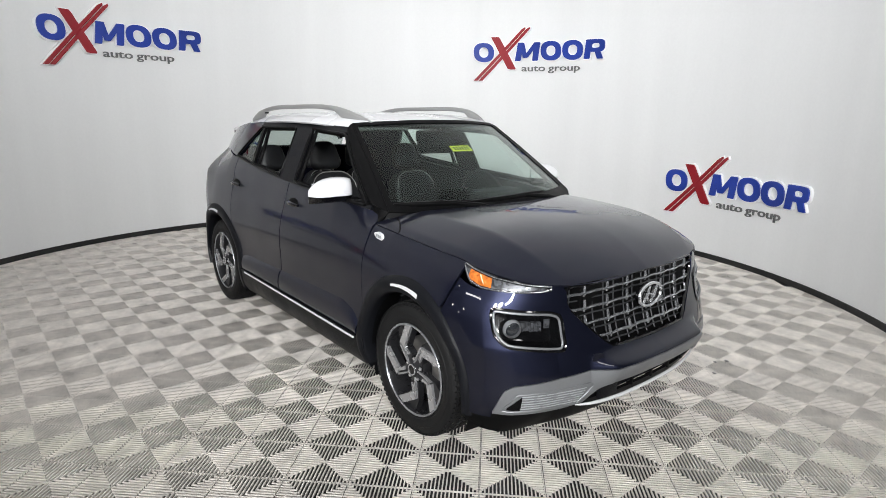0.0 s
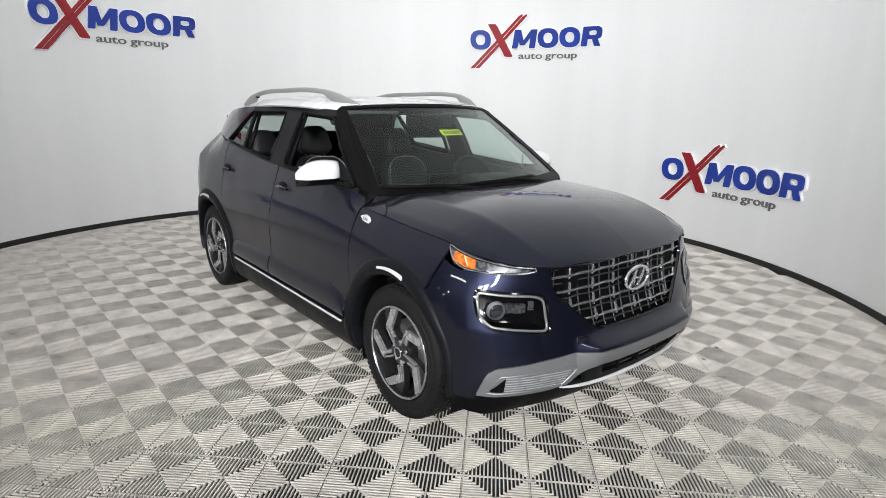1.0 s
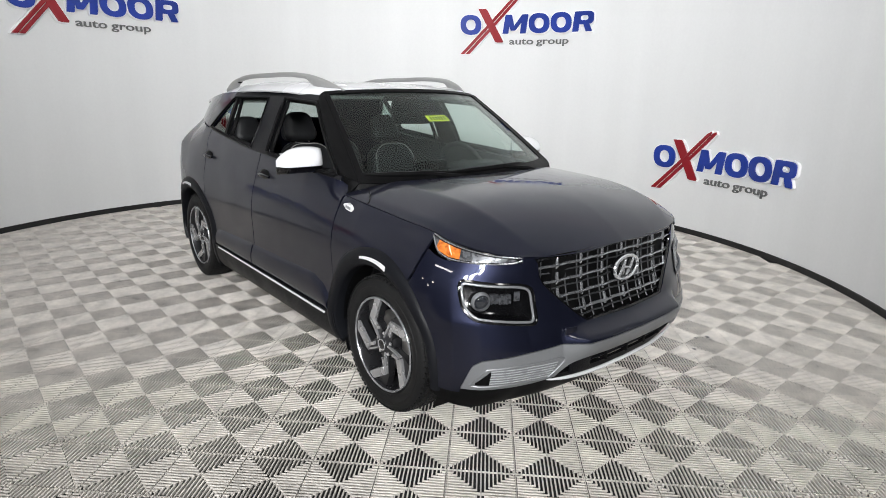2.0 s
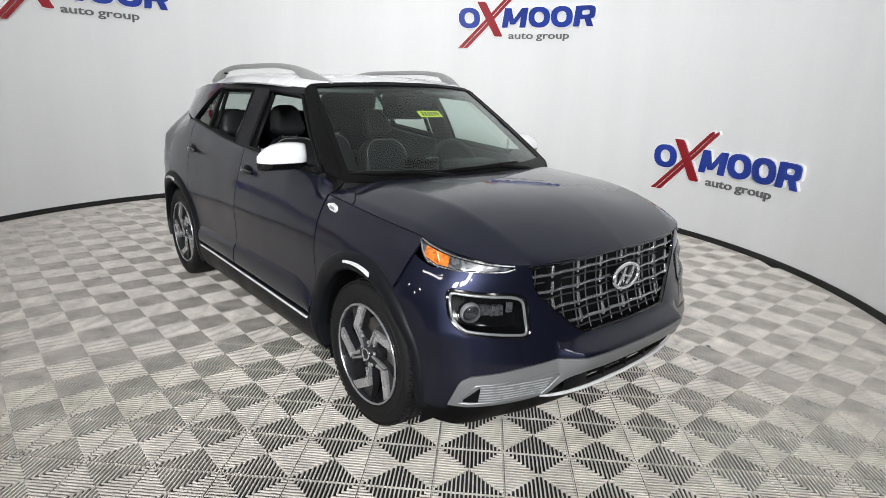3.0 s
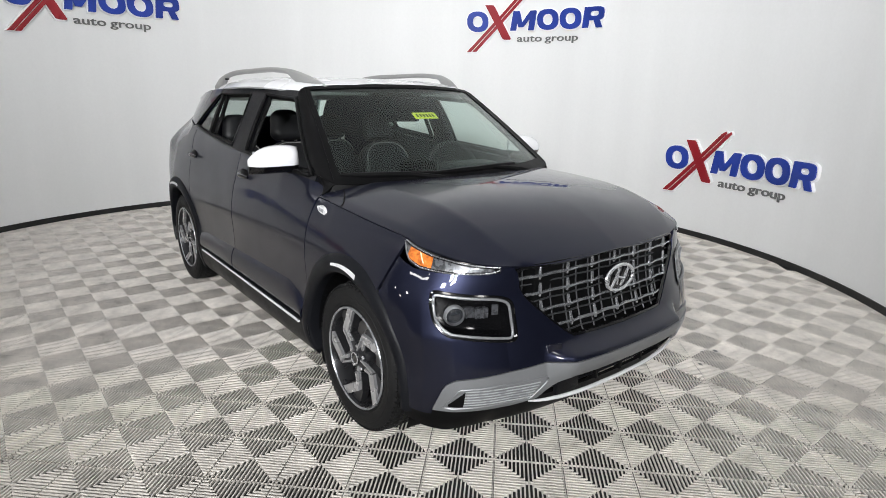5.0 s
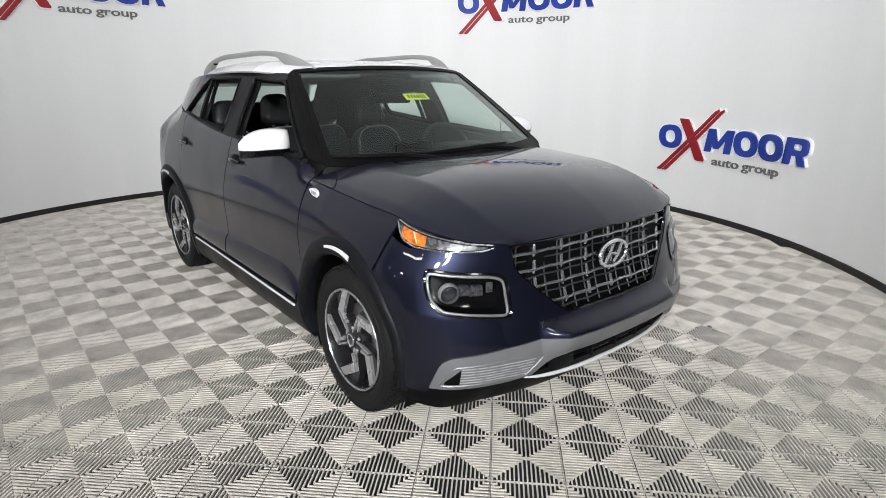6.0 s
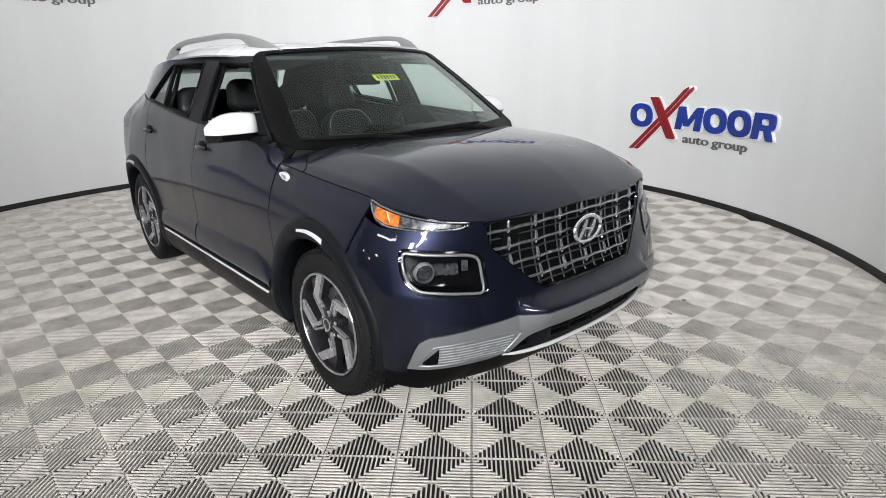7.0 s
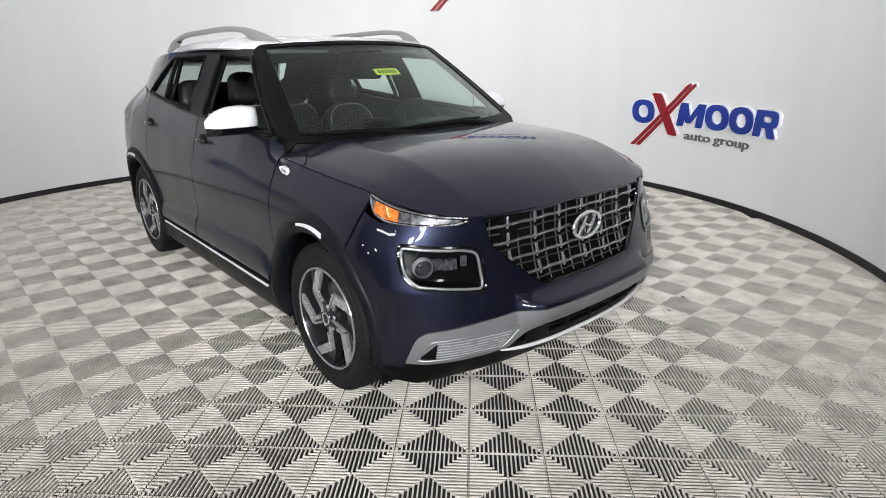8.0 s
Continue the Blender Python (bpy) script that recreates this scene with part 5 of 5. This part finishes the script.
st = panel("price_sticker", shield_point(U, V2), YELLOW, car, "bright yellow sticker with dark bars", thick=0.002, lift=-0.010)
for k in range(6):
    U, V2 = np.meshgrid(np.linspace(0.327, 0.363, 3), np.linspace(-0.118 + 0.034 * k, -0.102 + 0.034 * k, 3), indexing="ij")
    panel("sticker_bar", shield_point(U, V2), BLACK, st, thick=0.0015, lift=-0.0085)
U, V2 = np.meshgrid(np.linspace(0.897, 0.948, 3), np.linspace(0.75, 0.83, 3), indexing="ij")
panel("paper_label", shield_point(U, V2), WHITE, car, "small white paper label behind the windscreen", thick=0.002, lift=-0.010)


# ---- wall signs ----
def arc(x0, x1, y0, y1, n=40, k=2.4):
    """A rounded oval outline inside a box."""
    pts = []
    for i in range(n):
        a = 2 * math.pi * i / n
        c, s = math.cos(a), math.sin(a)
        pts.append(((x0 + x1) / 2 + (x1 - x0) / 2 * math.copysign(abs(c) ** (2 / k), c), (y0 + y1) / 2 + (y1 - y0) / 2 * math.copysign(abs(s) ** (2 / k), s)))
    return pts


def sign(deg, z0, size=1.0):
    """A raised wall sign of plain shapes; deg is where its lower end starts, z0 its foot."""
    ob = empty("wall_sign")
    ob.matrix_basis = Matrix.Translation(on_wall(deg, z0))

    def place(u, v, inset):
        p = on_wall(deg - math.degrees(u * size / RADIUS), z0 + v * size, inset)
        return p - Vector(ob.matrix_basis.translation)

    def plate(name, outline, d0, d1, material, hole=None, label=""):
        verts, faces = [], []
        if hole is None:
            c = np.mean(outline, axis=0)
            hole = [tuple(c + (np.array(p) - c) * 0.001) for p in outline]
        n = len(outline)
        for d in (d0, d1):
            for ring in (outline, hole):
                verts += [place(u, v, d) for u, v in ring]
        for i in range(n):
            j = (i + 1) % n
            faces += [(i, j, n + j, n + i), (2 * n + j, 2 * n + i, 3 * n + i, 3 * n + j), (j, i, 2 * n + i, 2 * n + j), (n + i, n + j, 3 * n + j, 3 * n + i)]
        return mesh_object(name, verts, faces, material, ob, label, smooth=0)

    def shape(name, outline, material, hole=None, label="", grow=0.012):
        c = np.mean(outline, axis=0)

        def bigger(pts, by):
            out = []
            n = len(pts)
            for i in range(n):
                p0, p1, p2 = (np.array(pts[(i + k) % n]) for k in (-1, 0, 1))
                t = p2 - p0
                nn = np.array((t[1], -t[0]))
                nn = nn / max(np.linalg.norm(nn), 1e-9)
                if nn @ (p1 - c) < 0:
                    nn = -nn
                out.append(tuple(p1 + nn * by))
            return out
        plate(name, outline, 0.046, 0.032, material, hole, label)
        plate("sign_back", bigger(outline, grow), 0.0315, 0.002, SIGNWHITE, bigger(hole, -grow * 0.7) if hole else None)

    def outline(*pts, n=36):
        return along(list(pts) + [pts[0]], n)[:-1].tolist()

    # three blue rings
    for u0, u1, v0, v1 in ((0.026, 0.303, 0.260, 0.503), (0.941, 1.215, 0.271, 0.507), (1.232, 1.505, 0.271, 0.507)):
        lean = lambda pts: [(u - 0.075 * (v - 0.387), v) for u, v in pts]
        shape("ring_shape", lean(arc(u0, u1, v0, v1)), BLUE, lean(arc(u0 + 0.074, u1 - 0.074, v0 + 0.056, v1 - 0.055, 40, 2.2)), "blue ring shape")
    # two blue uprights joined by a notched bar
    for foot, top in ((0.597, 0.628), (0.831, 0.850)):
        shape("block_shape", outline((foot, 0.271), (foot + 0.075, 0.271), (top + 0.080, 0.498), (top, 0.498)), BLUE, None, "blue upright shape")
    for tip in ((0.640, 0.710), (0.848, 0.918)):
        shape("block_shape", outline((0.705, 0.308), (0.765, 0.308), (tip[1], 0.497), (tip[0], 0.497)), BLUE, None, "blue slanted shape", 0.003)
    # the last blue shape: a closed bow on two feet
    shape("ring_shape", arc(1.545, 1.790, 0.355, 0.503, 40, 3.6), BLUE, arc(1.620, 1.722, 0.402, 0.456, 40, 3), "blue bow shape")
    shape("block_shape", outline((1.524, 0.276), (1.600, 0.276), (1.618, 0.503), (1.542, 0.503)), BLUE, None, "blue upright shape")
    shape("block_shape", outline((1.700, 0.274), (1.778, 0.274), (1.720, 0.400), (1.645, 0.400)), BLUE, None, "blue slanted shape", 0.006)
    # crossed red bars
    shape("red_bar", outline((0.258, 0.574), (0.368, 0.574), (0.617, 0.165), (0.508, 0.165)), RED, None, "red slanted bar")
    shape("red_bar", outline((0.036, 0.020), (0.090, 0.020), (0.741, 0.687), (0.693, 0.687)), RED, None, "red slanted bar")
    shape("red_bar", outline((0.104, 0.020), (0.157, 0.020), (0.800, 0.687), (0.754, 0.687)), RED, None, "red slanted bar")
    # the small grey line of words below, each letter on the curve of the wall
    for text, u0, u1 in (("auto", 0.684, 1.005), ("group", 1.046, 1.470)):
        curve = bpy.data.curves.new("letters", "FONT")
        curve.body, curve.size, curve.extrude, curve.resolution_u = text, 0.115, 0.006, 3
        curve.offset = 0.0012
        holder = new("letters", curve)
        me = bpy.data.meshes.new_from_object(holder.evaluated_get(bpy.context.evaluated_depsgraph_get()))
        bpy.data.objects.remove(holder)
        xs = [v.co.x for v in me.vertices]
        x0, x1 = min(xs), max(xs)
        for v in me.vertices:
            v.co = place(u0 + (u1 - u0) * (v.co.x - x0) / (x1 - x0), 0.143 + v.co.y, 0.010 + v.co.z)
        me.materials.append(GREYSIGN)
        word = new("letters", me)
        word.parent = ob
        tagged(word, 'grey raised letters "' + text + '"')
    return tagged(ob, "raised blue and red wall sign with white edges", "sign", "signs on the curved wall")


sign(127.16, 1.901)
sign(86.5, 0.425)
sign(-152.95, 1.880)
sign(-115.5, 0.45)


# ---- floor tiles ----
PITCH, TURN0 = 0.27512, math.atan2(0.19667, 0.19239)
NODE = Vector((0.8387, -1.8603, 0.0))
AXIS_I = Vector((math.cos(TURN0), math.sin(TURN0), 0)) * PITCH
AXIS_J = Vector((-math.sin(TURN0), math.cos(TURN0), 0)) * PITCH


def tile_mesh(ribs=17):
    """One square tile: bars that run to each side at right angles, in four triangles, with an open slot between bars."""
    verts, faces = [], []
    h = PITCH / 2 - 0.0003

    def bar(x0, x1, y0, y1, top=0.0, low=-0.014, w=0.0024):
        """A bar with a flat cap, eased at its rim, on a web that is narrower by w on each side."""
        k = len(verts)
        for z, e in ((top, -0.0005), (top - 0.0008, 0.0), (top - 0.0042, 0.0), (top - 0.0044, -w), (low, -w)):
            verts.extend([(x0 - e, y0 - e, z), (x1 + e, y0 - e, z), (x1 + e, y1 + e, z), (x0 - e, y1 + e, z)])
        faces.append((k, k + 1, k + 2, k + 3))
        for r in (0, 4, 8, 12):
            for a in range(4):
                b = (a + 1) % 4
                faces.append((k + r + b, k + r + a, k + r + 4 + a, k + r + 4 + b))
    step = 2 * h / ribs
    half = step * 0.185
    for i in range(ribs):
        c = -h + step * (i + 0.5)
        a = abs(c)
        if h - a > 0.005:
            bar(c - half, c + half, a + half + 0.0006, h - 0.0026)
            bar(c - half, c + half, -h + 0.0026, -a - half - 0.0006)
            bar(a - half, h - 0.0026, c - half, c + half)
            bar(-h + 0.0026, -a + half, c - half, c + half)
    t = 0.0015
    bar(-h, h, h - t, h, -0.0062, w=0.0)
    bar(-h, h, -h, -h + t, -0.0062, w=0.0)
    bar(h - t, h, -h, h, -0.0066, w=0.0)
    bar(-h, -h + t, -h, h, -0.0066, w=0.0)
    me = bpy.data.meshes.new("tile")
    me.from_pydata(verts, [], faces)
    me.materials.append(TILE)
    return me, verts, faces


tile_me, tile_v, tile_f = tile_mesh()
tiles = tagged(empty("tile_floor"), "pale grey ribbed plastic tiles laid in a grid", "floor", kind="structure")
spots = []
for i in range(-26, 34):
    for j in range(-16, 36):
        c = NODE + AXIS_I * (i + 0.5) + AXIS_J * (j + 0.5)
        d = math.hypot(c.x - CX, c.y - CY)
        ang = math.degrees(math.atan2(c.y - CY, c.x - CX))
        if d < RADIUS + 0.10 or (d < 5.4 and OPEN_FROM + 2 < ang < OPEN_TO - 2):
            spots.append((math.hypot(c.x - 2.1, c.y + 1.1), c, i, j))
spots.sort(key=lambda s: s[0])
for _, c, i, j in spots[:300]:
    ob = new("tile", tile_me)
    ob.matrix_basis = Matrix.Translation(c) @ Matrix.Rotation(TURN0 + math.pi / 2 * ((i * 7 + j * 3) % 4), 4, "Z")
    ob.parent = tiles
rest_v, rest_f = [], []
rot = np.array(Matrix.Rotation(TURN0, 3, "Z"))
base_v = np.array(tile_v) @ rot.T
for _, c, i, j in spots[300:]:
    k = len(rest_v)
    rest_v.extend((base_v + np.array(c)).tolist())
    rest_f.extend([tuple(a + k for a in f) for f in tile_f])
tagged(mesh_object("tile_field", rest_v, rest_f, TILE, tiles, smooth=0, recalc=False), "ribbed plastic tiles further off", kind="stuff")
